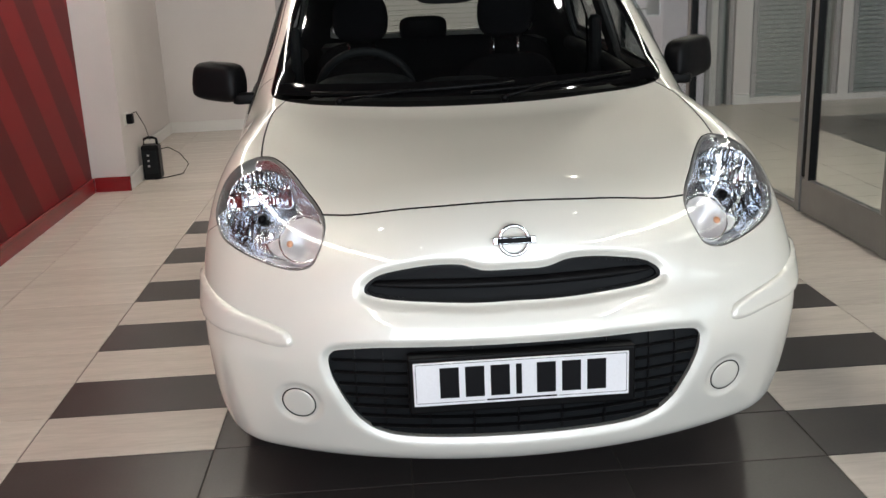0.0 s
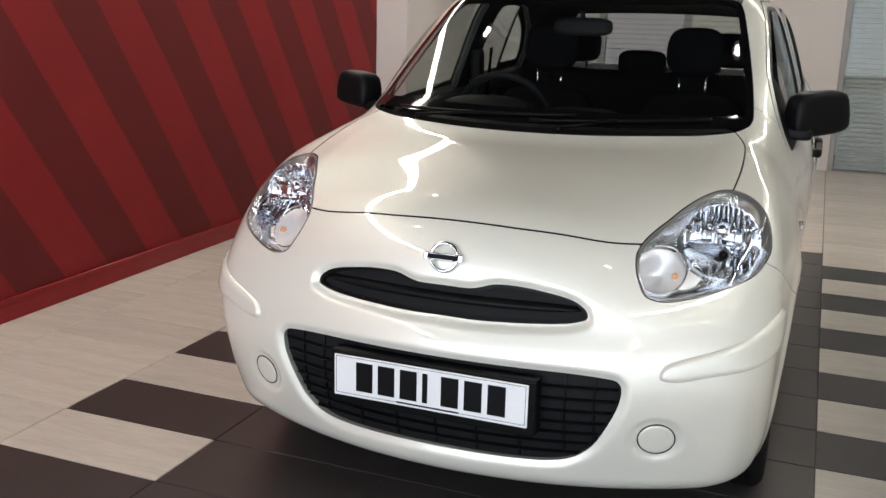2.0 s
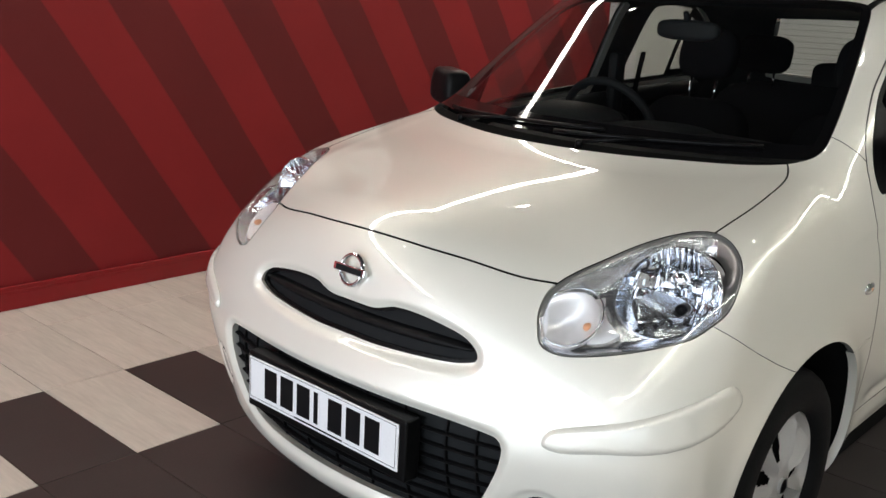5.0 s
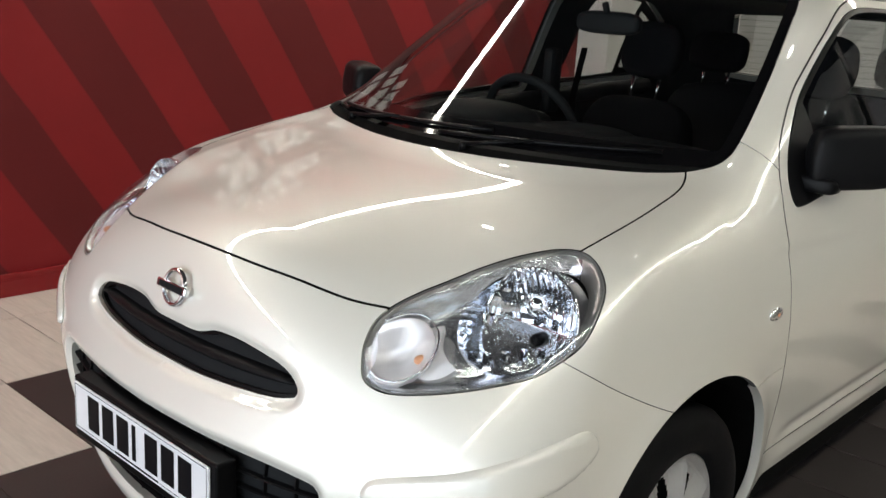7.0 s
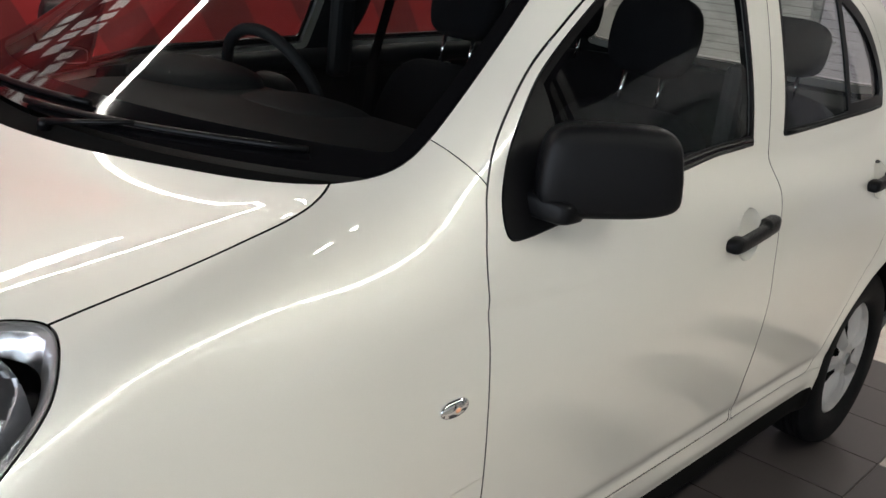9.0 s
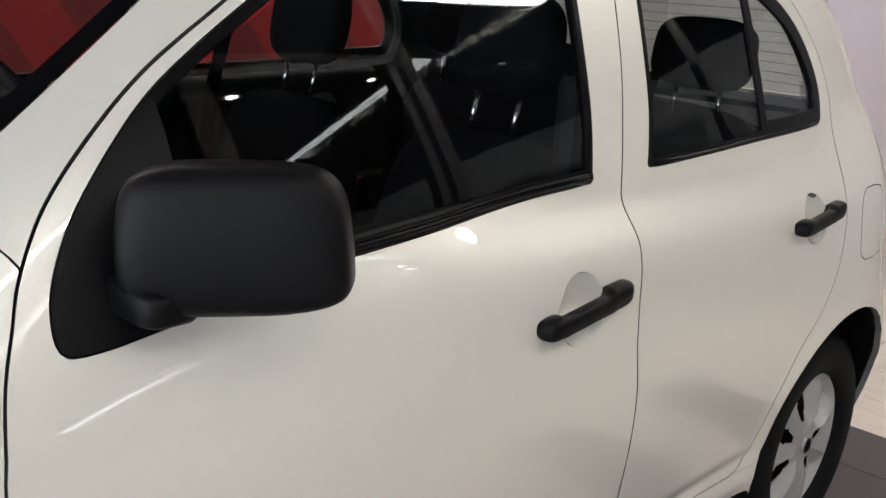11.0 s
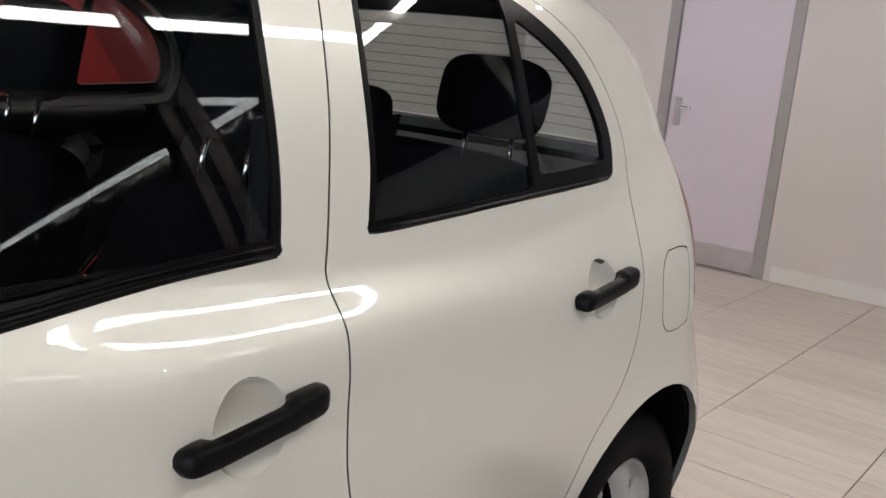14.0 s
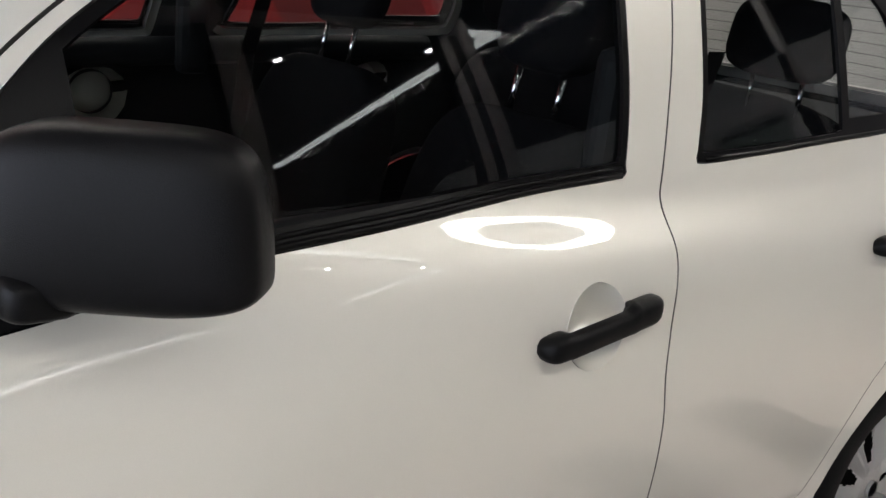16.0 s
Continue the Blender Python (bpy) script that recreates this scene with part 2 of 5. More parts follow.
def lathe_bm(profile, center, sides=64, axis="x", flip=1, caps=True):
    """A turned solid: profile of (radius, offset along the axis)."""
    bm = bmesh.new()
    rings = []
    for r, a in profile:
        ring = []
        for k in range(sides):
            t = 2 * math.pi * k / sides
            c, s = r * math.cos(t), r * math.sin(t)
            p = {"x": (a * flip, c, s), "y": (c, a * flip, s), "z": (c, s, a * flip)}[axis]
            ring.append(bm.verts.new([u + v for u, v in zip(center, p)]))
        rings.append(ring)
    for r0, r1 in zip(rings, rings[1:]):
        for k in range(sides):
            bm.faces.new((r0[k], r0[(k + 1) % sides], r1[(k + 1) % sides], r1[k]))
    if caps and profile[0][0] > 1e-4:
        bm.faces.new(rings[0])
    if caps and profile[-1][0] > 1e-4:
        bm.faces.new(rings[-1])
    bmesh.ops.remove_doubles(bm, verts=bm.verts, dist=1e-5)
    bmesh.ops.recalc_face_normals(bm, faces=bm.faces)
    return bm


# ---- the showroom ----
BACK, LEFT, RIGHT, FRONT, CEILING = 7.40, -2.38, 8.0, -5.0, 2.75

structure("wall_red", box_bm(LEFT - 0.2, LEFT, FRONT, 4.72, 0, CEILING), REDWALL, "wall painted in two reds with slanting bands", "wall")
structure("wall_west", box_bm(LEFT - 0.2, LEFT, 5.30, BACK, 0, CEILING), WALL, "plain white painted wall", "wall")
structure("pillar", box_bm(LEFT - 0.2, -2.13, 4.722, 5.298, 0, CEILING), WALL, "white painted wall pillar at the red wall's end", "pillar")
SHOP = ((-2.2, 2.5), (3.0, 7.7))


def shop_front():
    """The front wall with two wide shop windows."""
    bm = bmesh.new()
    x = LEFT - 0.2
    blocks = []
    for a, b in SHOP:
        blocks += [(x, a, 0, CEILING), (a, b, 0, 0.12), (a, b, 2.6, CEILING)]
        x = b
    blocks.append((x, RIGHT + 0.2, 0, CEILING))
    for x0, x1, z0, z1 in blocks:
        b = box_bm(x0, x1, FRONT - 0.2, FRONT - 0.002, z0, z1)
        me = bpy.data.meshes.new("tmp")
        b.to_mesh(me)
        b.free()
        bm.from_mesh(me)
        bpy.data.meshes.remove(me)
    return bm


structure("wall_south", shop_front(), WALL, "white painted front wall with wide shop windows", "wall")
for a, b in SHOP:
    win = tagged(new("window_shop"), "wide shop window in a grey metal frame", "window", kind="structure")
    win.location = (a, FRONT, 0.12)
    bpy.context.view_layer.update()
    part("window_frame", box_bm(a, b, FRONT - 0.12, FRONT - 0.06, 0.12, 0.17), ALU, win)
    part("window_frame", box_bm(a, b, FRONT - 0.12, FRONT - 0.06, 2.55, 2.60), ALU, win)
    for k in range(3):
        xk = a + (b - a - 0.05) * k / 2
        part("window_frame", box_bm(xk, xk + 0.05, FRONT - 0.12, FRONT - 0.06, 0.171, 2.549), ALU, win)
    day = bpy.data.lights.new("daylight", "AREA")
    day.shape, day.size, day.size_y = "RECTANGLE", b - a - 0.1, 2.35
    day.energy, day.color = DAYLIGHT * (1.0 if a < 0 else 0.4), (0.83, 0.915, 1.0)
    lamp = new("daylight", day)
    lamp.matrix_world = look(((a + b) / 2, FRONT - 0.15, 1.36), ((a + b) / 2, 0, 1.36))
structure("wall_east", box_bm(RIGHT, RIGHT + 0.2, FRONT, BACK, 0, CEILING), WALL, "plain white painted wall", "wall")
structure("ceiling", box_bm(LEFT - 0.2, RIGHT + 0.2, FRONT - 0.2, BACK + 0.2, CEILING + 0.002, CEILING + 0.2), CEIL, "dark grey painted ceiling", "ceiling")
DOOR_X0, DOOR_X1, DOOR_H = -1.18, -0.455, 2.03
GREY_X0, GREY_X1, GREY_H = 0.95, 1.66, 2.15


def back_wall():
    """The back wall with its openings for the white door, the glazed door and the windows of the next bay."""
    holes = [(DOOR_X0 - 0.06, DOOR_X1 + 0.06, 0, DOOR_H + 0.06), (GREY_X0, GREY_X1, 0, GREY_H), (2.115, 2.985, 0, 2.08), (3.05, 3.23, 0, 2.2), (3.40, 4.31, 0.06, 2.2), (4.42, 5.9, 0.06, 2.2)]
    bm = bmesh.new()
    x = LEFT - 0.2

    def add(x0, x1, z0, z1):
        b = box_bm(x0, x1, BACK, BACK + 0.18, z0, z1)
        me = bpy.data.meshes.new("tmp")
        b.to_mesh(me)
        b.free()
        bm.from_mesh(me)
        bpy.data.meshes.remove(me)
    for a, b, z0, z1 in holes:
        add(x, a, 0, CEILING)
        add(a, b, z1, CEILING)
        if z0 > 0:
            add(a, b, 0, z0)
        x = b
    add(x, RIGHT + 0.2, 0, CEILING)
    return bm


structure("wall_back", back_wall(), WALL, "white painted back wall with doors and windows", "wall")
structure("wall_corridor", box_bm(LEFT, RIGHT, BACK + 1.2, BACK + 1.3, 0, CEILING), WALL, "plain wall behind the openings", "wall")


def skirting(name, x0, x1, y0, y1, material, label):
    """A skirting board with a moulded top edge."""
    bm = box_bm(x0, x1, y0, y1, 0.002, 0.105)
    top = [e for e in bm.edges if all(v.co.z > 0.1 for v in e.verts)]
    bmesh.ops.bevel(bm, geom=top, offset=0.008, segments=3, profile=0.6, affect="EDGES")
    along_x = x1 - x0 > y1 - y0
    for z in (0.07, 0.08):
        extra = box_bm(x0 if along_x else x0 - 0.0, x1, y0, y1, z, z + 0.004)
        if along_x:
            bmesh.ops.translate(extra, vec=(0, -0.003, 0), verts=extra.verts)
        else:
            bmesh.ops.translate(extra, vec=(0.003, 0, 0), verts=extra.verts)
        me = bpy.data.meshes.new("tmp")
        extra.to_mesh(me)
        extra.free()
        bm.from_mesh(me)
        bpy.data.meshes.remove(me)
    return structure(name, bm, material, label, "skirting")


skirting("baseboard_red", LEFT + 0.001, LEFT + 0.02, FRONT, 4.70, REDGLOSS, "glossy red moulded skirting board along the striped wall")
skirting("baseboard_red_return", LEFT + 0.021, -2.111, 4.70, 4.721, REDGLOSS, "glossy red skirting board across the pillar")
skirting("baseboard_pillar", -2.129, -2.11, 4.722, 5.30, GLOSSWHITE, "white skirting board beside the pillar")
skirting("baseboard_west", LEFT + 0.001, LEFT + 0.02, 5.301, BACK - 0.021, GLOSSWHITE, "white moulded skirting board")
for i, (a, b) in enumerate(((LEFT + 0.001, DOOR_X0 - 0.131), (DOOR_X1 + 0.131, GREY_X0 - 0.07), (GREY_X1 + 0.07, 2.045), (3.24, 3.395))):
    skirting("baseboard_back", a, b, BACK - 0.02, BACK - 0.001, GLOSSWHITE, "white moulded skirting board")


def frame_bm(x0, x1, z1, width, y0, y1):
    bm = bmesh.new()
    for b in (box_bm(x0 - width, x0, y0, y1, 0, z1 + width, 0.004), box_bm(x1, x1 + width, y0, y1, 0, z1 + width, 0.004), box_bm(x0, x1, y0, y1, z1, z1 + width, 0.004)):
        me = bpy.data.meshes.new("tmp")
        b.to_mesh(me)
        b.free()
        bm.from_mesh(me)
        bpy.data.meshes.remove(me)
    return bm


# white door with its grey frame
door = tagged(new("door_1"), "closed pale lilac laminate door in a grey frame", "door", kind="structure")
door.location = (DOOR_X0, BACK, 0)
bpy.context.view_layer.update()
part("door_frame", frame_bm(DOOR_X0 - 0.005, DOOR_X1 + 0.005, DOOR_H + 0.005, 0.075, BACK - 0.014, BACK + 0.10), GREY, door, "grey painted door frame")
part("door_leaf", box_bm(DOOR_X0, DOOR_X1, BACK + 0.012, BACK + 0.056, 0.008, DOOR_H, 0.002), DOORPAINT, door)
part("kick_plate", box_bm(DOOR_X0 + 0.01, DOOR_X1 - 0.01, BACK + 0.009, BACK + 0.0118, 0.012, 0.16), STEEL, door, "brushed steel kick plate")
part("handle_plate", box_bm(DOOR_X0 + 0.035, DOOR_X0 + 0.085, BACK + 0.003, BACK + 0.0118, 0.90, 1.09, 0.003), STEEL, door, "steel handle plate")
part("lever", tube_bm([(DOOR_X0 + 0.06, BACK + 0.008, 1.03), (DOOR_X0 + 0.06, BACK - 0.035, 1.03), (DOOR_X0 + 0.075, BACK - 0.042, 1.03), (DOOR_X0 + 0.17, BACK - 0.042, 1.028)], 0.009), CHROME, door, "chrome lever handle", True)
for z in (0.16, 0.96, 1.76):
    part("hinge", tube_bm([(DOOR_X1 + 0.003, BACK + 0.004, z), (DOOR_X1 + 0.003, BACK + 0.004, z + 0.1)], 0.008), STEEL, door, "steel butt hinge", True)


def glazed_door(name, x0, x1, z1, label):
    d = tagged(new(name), label, "door", kind="structure")
    d.location = (x0, BACK, 0)
    bpy.context.view_layer.update()
    part("door_frame", frame_bm(x0 + 0.05, x1 - 0.05, z1 - 0.05, 0.048, BACK + 0.01, BACK + 0.12), GREY, d, "grey frame")
    g = part("pane", box_bm(x0 + 0.052, x1 - 0.052, BACK + 0.05, BACK + 0.056, 0.012, z1 - 0.052), PARTITION, d, "clear glass pane")
    g.visible_shadow = False
    n = 46
    for k in range(n):
        z = 0.03 + (z1 - 0.12) * k / n
        bm = box_bm(x0 + 0.06, x1 - 0.06, -0.019, 0.019, -0.0008, 0.0008)
        bmesh.ops.rotate(bm, verts=bm.verts, cent=(0, 0, 0), matrix=Matrix.Rotation(radians(74), 3, "X"))
        bmesh.ops.translate(bm, vec=(0, BACK + 0.09, z), verts=bm.verts)
        part("slat", bm, BLIND, d)
    return d


glazed_door("door_2", GREY_X0, GREY_X1, GREY_H, "grey framed glass door with lowered venetian blind")
glazed_door("window_1", 3.06, 3.22, 2.19, "narrow grey framed window with closed venetian blind")
glazed_door("window_2", 3.41, 4.30, 2.19, "grey framed window with closed venetian blind")
glazed_door("window_3", 4.43, 5.89, 2.19, "grey framed window with closed venetian blind")
# pale door of the next bay, with a vision panel
bay = tagged(new("door_3"), "closed pale laminate door with a narrow glass vision panel", "door", kind="structure")
bay.location = (2.17, BACK, 0)
bpy.context.view_layer.update()
part("door_frame", frame_bm(2.165, 2.935, 2.035, 0.045, BACK - 0.012, BACK + 0.10), GREY, bay, "grey painted door frame")
leaf = bmesh.new()
for x0, x1, z0, z1 in ((2.17, 2.335, .008, 2.03), (2.465, 2.93, .008, 2.03), (2.335, 2.465, .008, .92), (2.335, 2.465, 1.75, 2.03)):
    b = box_bm(x0, x1, BACK + 0.012, BACK + 0.056, z0, z1)
    me = bpy.data.meshes.new("tmp")
    b.to_mesh(me)
    b.free()
    leaf.from_mesh(me)
    bpy.data.meshes.remove(me)
part("door_leaf", leaf, DOORPAINT, bay)
for x0, x1, z0, z1 in ((2.325, 2.335, .91, 1.76), (2.465, 2.475, .91, 1.76), (2.3351, 2.4649, .91, .92), (2.3351, 2.4649, 1.75, 1.76)):
    part("beading", box_bm(x0, x1, BACK + 0.006, BACK + 0.0118, z0, z1), STEEL, bay, "steel bead round the vision panel")
part("vision_panel", box_bm(2.3352, 2.4648, BACK + 0.030, BACK + 0.036, .9202, 1.7498), PARTITION, bay, "clear vision panel").visible_shadow = False
part("handle_plate", box_bm(2.205, 2.245, BACK + 0.003, BACK + 0.0118, .88, 1.07, 0.003), STEEL, bay, "steel handle plate")
part("lever", tube_bm([(2.225, BACK + 0.008, .985), (2.225, BACK - 0.035, .985), (2.24, BACK - 0.042, .985), (2.335, BACK - 0.042, .983)], 0.009), CHROME, bay, "chrome lever handle", True)


# glazed partition along the car's far side
PX = 2.08
partition = tagged(new("glass_partition"), "floor to ceiling glass partition in satin aluminium frames", "partition", kind="structure")
partition.location = (PX, 3.1, 0)
bpy.context.view_layer.update()
MULLIONS = (-1.6, 0.4, 2.14, 3.13, 5.2, 7.37)
for y in MULLIONS:
    if y > 0:
        part("gasket", box_bm(PX - 0.024, PX + 0.024, y - 0.066, y - 0.0315, 0.21, 2.02), TRIM, partition, "black glazing gasket")
    part("mullion", box_bm(PX - 0.03, PX + 0.03, y - 0.03, y + 0.03, 0.0, CEILING, 0.003), ALU, partition)
for a, b in zip(MULLIONS, MULLIONS[1:]):
    is_door = abs(a - 2.14) < 0.01
    rail = 0.20 if is_door else 0.035
    part("bottom_rail", box_bm(PX - 0.022, PX + 0.022, a + 0.031, b - 0.031, 0.004, rail, 0.003), ALU, partition)
    head = 2.03 if b < 3.2 else 2.66
    part("top_rail", box_bm(PX - 0.022, PX + 0.022, a + 0.031, b - 0.031, head, head + 0.06, 0.003), ALU, partition)
    g = part("pane", box_bm(PX - 0.004, PX + 0.004, a + 0.031, b - 0.031, rail + 0.001, head - 0.001), PARTITION, partition, "clear glass pane")
    g.visible_shadow = False
    g = part("pane", box_bm(PX - 0.004, PX + 0.004, a + 0.031, b - 0.031, head + 0.061, CEILING - 0.001), PARTITION, partition, "clear glass pane")
    g.visible_shadow = False
    if is_door:
        part("stile", box_bm(PX - 0.022, PX + 0.022, b - 0.115, b - 0.067, 0.201, 2.029, 0.003), ALU, partition)
        part("stile", box_bm(PX - 0.022, PX + 0.022, a + 0.0315, a + 0.075, 0.201, 2.029, 0.003), ALU, partition)
        part("gasket", box_bm(PX - 0.0225, PX + 0.0225, b - 0.123, b - 0.1155, 0.201, 2.029), TRIM, partition, "black glazing gasket")


# lights: LED loops and downlights in the ceiling
def led_loop(x0, x1, y0, y1, w, material):
    loop = tagged(new("led_ceiling_light"), "long run of white LED strip turning a corner on the ceiling", "ceiling light")
    loop.location = (x0, y0, CEILING)
    bpy.context.view_layer.update()
    z0, z1 = CEILING - 0.03, CEILING - 0.002
    for a in (box_bm(x0 - w, x0 + w, y0 - w, y1 + w, z0, z1, 0.004), box_bm(x1 - w, x1 + w, y0 - w, y1 + w, z0, z1, 0.004),
              box_bm(x0 + w + 0.001, x1 - w - 0.001, y1 - w, y1 + w, z0, z1, 0.004)):
        part("diffuser", a, material, loop, "glowing white diffuser")
    return loop


led_loop(-1.93, 2.38, -4.4, 4.60, 0.035, LED)
led_loop(3.20, 6.48, -4.4, 4.46, 0.035, DIM_LED)
spot = tagged(new("downlight"), "small round recessed downlight with white rim", "downlight", "ceiling downlights")
spot.location = (0, 0, CEILING)
bpy.context.view_layer.update()
part("rim", lathe_bm([(0.034, -0.002), (0.052, -0.006), (0.056, 0.0)], (0, 0, CEILING), 32, "z", 1, False), GLOSSWHITE, spot, smooth=True)
part("lens", lathe_bm([(0.0, -0.003), (0.033, -0.003), (0.033, 0.0)], (0, 0, CEILING), 24, "z"), SPOT, spot, "bright lamp lens")
SPOTS = [(-1.29, 2.16), (1.0, 2.03), (-1.25, -0.6), (1.1, -0.8), (-1.2, 5.4), (0.9, 5.2), (-1.2, -3.2), (1.1, -3.2), (3.75, 3.27), (3.51, 4.24), (5.39, 3.78), (6.08, 3.9)]
for x, y in SPOTS[1:]:
    copy_thing(spot, pose(x, y, CEILING))
spot.matrix_basis = pose(SPOTS[0][0], SPOTS[0][1], CEILING)


# charger on the floor by the pillar, with its socket and lead
charger = tagged(new("battery_charger"), "black battery charger standing on the floor by the pillar", "charger")
charger.location = (-2.02, 5.12, 0)
bpy.context.view_layer.update()
part("case", box_bm(-2.105, -1.975, 5.06, 5.18, 0.0, 0.26, 0.018, 3), BLACK, charger, smooth=False)
part("front_panel", box_bm(-2.09, -1.99, 5.054, 5.0595, 0.05, 0.22, 0.002), CABIN, charger, "dark printed front panel")
part("carry_handle", tube_bm([(-2.09, 5.12, 0.255), (-2.085, 5.12, 0.30), (-2.06, 5.12, 0.31), (-2.02, 5.12, 0.31), (-1.995, 5.12, 0.30), (-1.99, 5.12, 0.255)], 0.01), BLACK, charger, smooth=True)
for z in (0.10, 0.14, 0.18):
    part("switch", box_bm(-2.06, -2.045, 5.051, 5.0535, z, z + 0.014), GREY, charger, "small grey switch")
part("lead", tube_bm([(-1.98, 5.13, 0.22), (-1.92, 5.16, 0.225), (-1.85, 5.2, 0.17), (-1.80, 5.24, 0.08), (-1.84, 5.2, 0.012), (-1.93, 5.14, 0.005), (-2.02, 5.05, 0.006)], 0.0035, 6), BLACK, charger, "thin black cable", True)
socket = tagged(new("wall_socket"), "white wall socket with a black plug in it", "socket")
socket.location = (-2.13, 4.86, 0.5)
bpy.context.view_layer.update()
part("face_plate", box_bm(-2.1295, -2.121, 4.80, 4.93, 0.45, 0.535, 0.003), GLOSSWHITE, socket)
part("plug", box_bm(-2.1205, -2.075, 4.84, 4.89, 0.455, 0.525, 0.008), BLACK, socket, "black plug")
part("flex", tube_bm([(-2.09, 4.87, 0.525), (-2.06, 4.9, 0.535), (-2.03, 4.98, 0.42), (-2.03, 5.08, 0.30)], 0.003, 6), BLACK, socket, "thin black flex", True)

# white lettering on the striped wall, as plain bars
sign = tagged(new("wall_lettering"), "rows of white vinyl lettering on the red wall", "lettering")
sign.location = (LEFT, 1.5, 1.5)
bpy.context.view_layer.update()
for z0, words in ((1.56, (3, 3, 4)), (1.80, (2, 3, 5)), (2.00, (3, 6))):
    y = 1.0
    for n in words:
        for k in range(n):
            w = random.choice((0.055, 0.07, 0.08))
            part("bar", box_bm(LEFT + 0.0005, LEFT + 0.0025, y, y + w, z0, z0 + 0.145), WHITEVINYL, sign)
            y += w + 0.03
        y += 0.10


# ---- the car's shape: smooth profiles blended into one shell ----
def spl(xs, ys):
    """Cubic interpolation through control values."""
    xs, ys = np.asarray(xs, float), np.asarray(ys, float)
    d = np.gradient(ys, xs)

    def f(x):
        x = np.clip(x, xs[0], xs[-1])
        i = np.clip(np.searchsorted(xs, x) - 1, 0, len(xs) - 2)
        h = xs[i + 1] - xs[i]
        t = (x - xs[i]) / h
        return ((1 + 2 * t) * (1 - t) ** 2 * ys[i] + t * (1 - t) ** 2 * h * d[i]
                + t * t * (3 - 2 * t) * ys[i + 1] + t * t * (t - 1) * h * d[i + 1])
    return f


def smax(a, b, k):
    h = np.maximum(k - np.abs(a - b), 0) / k
    return np.maximum(a, b) + h * h * k * 0.25


def smin(a, b, k):
    return -smax(-a, -b, k)


def ease(t):
    t = np.clip(t, 0, 1)
    return t * t * (3 - 2 * t)


RIB_Z = (.18, .30, .45, .60, .75, .85, .95, 1.05, 1.15)
RIB_Y = np.array((0.2, 0.8, 1.2, 1.55, 2.0, 2.7, 3.2, 3.7))
RIBS = [spl(RIB_Z, r) for r in (
    (.74, .776, .786, .786, .767, .741, .70, .65, .60), (.77, .805, .825, .830, .817, .787, .722, .61, .50),
    (.765, .793, .808, .821, .819, .796, .745, .67, .58), (.765, .790, .807, .826, .834, .826, .800, .748, .66),
    (.765, .788, .807, .827, .837, .831, .809, .724, .62),
    (.765, .788, .808, .829, .839, .833, .811, .724, .62), (.77, .80, .825, .836, .839, .833, .812, .765, .70),
    (.70, .75, .775, .785, .785, .78, .765, .73, .68))]


def flank(y, z):
    """Half width of the lower body at y, z."""
    v = np.stack([r(z) for r in RIBS])
    d = np.gradient(v, RIB_Y, axis=0)
    yy = np.clip(y, RIB_Y[0], RIB_Y[-1])
    i = np.clip(np.searchsorted(RIB_Y, yy) - 1, 0, len(RIB_Y) - 2)
    h = RIB_Y[i + 1] - RIB_Y[i]
    t = (yy - RIB_Y[i]) / h

    def g(a, j):
        return np.take_along_axis(a, j[None], 0)[0]
    return ((1 + 2 * t) * (1 - t) ** 2 * g(v, i) + t * (1 - t) ** 2 * h * g(d, i)
            + t * t * (3 - 2 * t) * g(v, i + 1) + t * t * (t - 1) * h * g(d, i + 1))


nose = spl((.16, .20, .28, .36, .44, .52, .58, .64, .72, .80, .87, .95, 1.1), (.09, .065, .035, .012, .0, .004, .022, .05, .075, .092, .105, .13, .22))
bow = spl((.2, .38, .52, .66, .80, .95), (.36, .34, .29, .24, .27, .33))
bonnet = spl((-.2, .0, .10, .25, .5, .8, 1.0, 1.4, 2.0, 3.0, 3.6), (.76, .84, .872, .908, .956, 1.0, 1.026, 1.065, 1.10, 1.14, 1.14))
crown = spl((-.2, .10, .25, .54, .8, 1.0, 3.6), (.40, .40, .32, .11, .04, .0, .0))
stern = spl((.2, .35, .6, .85, 1.0, 1.1, 1.25, 1.45), (3.60, 3.68, 3.72, 3.70, 3.66, 3.60, 3.50, 3.30))
top_line = spl((1.2, 1.5, 1.8, 2.2, 2.7, 3.1, 3.5), (1.40, 1.462, 1.495, 1.51, 1.50, 1.465, 1.38))
house = spl((.9, 1.1, 1.5, 2.0, 2.5, 2.9, 3.4, 3.7), (.672, .705, .737, .750, .757, .750, .69, .62))


def shell(x, y, z):
    """Negative inside the car's body."""
    x = np.abs(x)
    s = x - flank(y, z)
    f = nose(z) + bow(z) * x * x + .10 * x ** 4 - y
    t = z - bonnet(y) + crown(y) * x * x - .020 * np.exp(-((x - .575) / .15) ** 2 - ((y - .38) / .17) ** 2)
    r = y - stern(z) + (.74 + .36 * ease((z - .5) / .30)) * (.42 * x * x + .22 * x ** 4)
    low = smax(smax(s, r, .16), smax(f * .9, t, .13), .10 - .055 * ease((y - .30) / .35))
    ws = (.80 + 1.52 * (z - 1.0) + .52 * x * x - y) * .55
    gs = x - house(y) + .27 * (z - 1.06) + .22 * (z - 1.06) * np.abs(z - 1.06)
    rf = z - top_line(y) + .13 * x * x
    up = smax(smax(ws, rf, .06), smax(gs, r, .12), .11)
    up = np.maximum(up, .9 - z)
    return smax(smin(low, up, .05 - .03 * ease((y - 1.35) / .25)), .19 - z, .06)


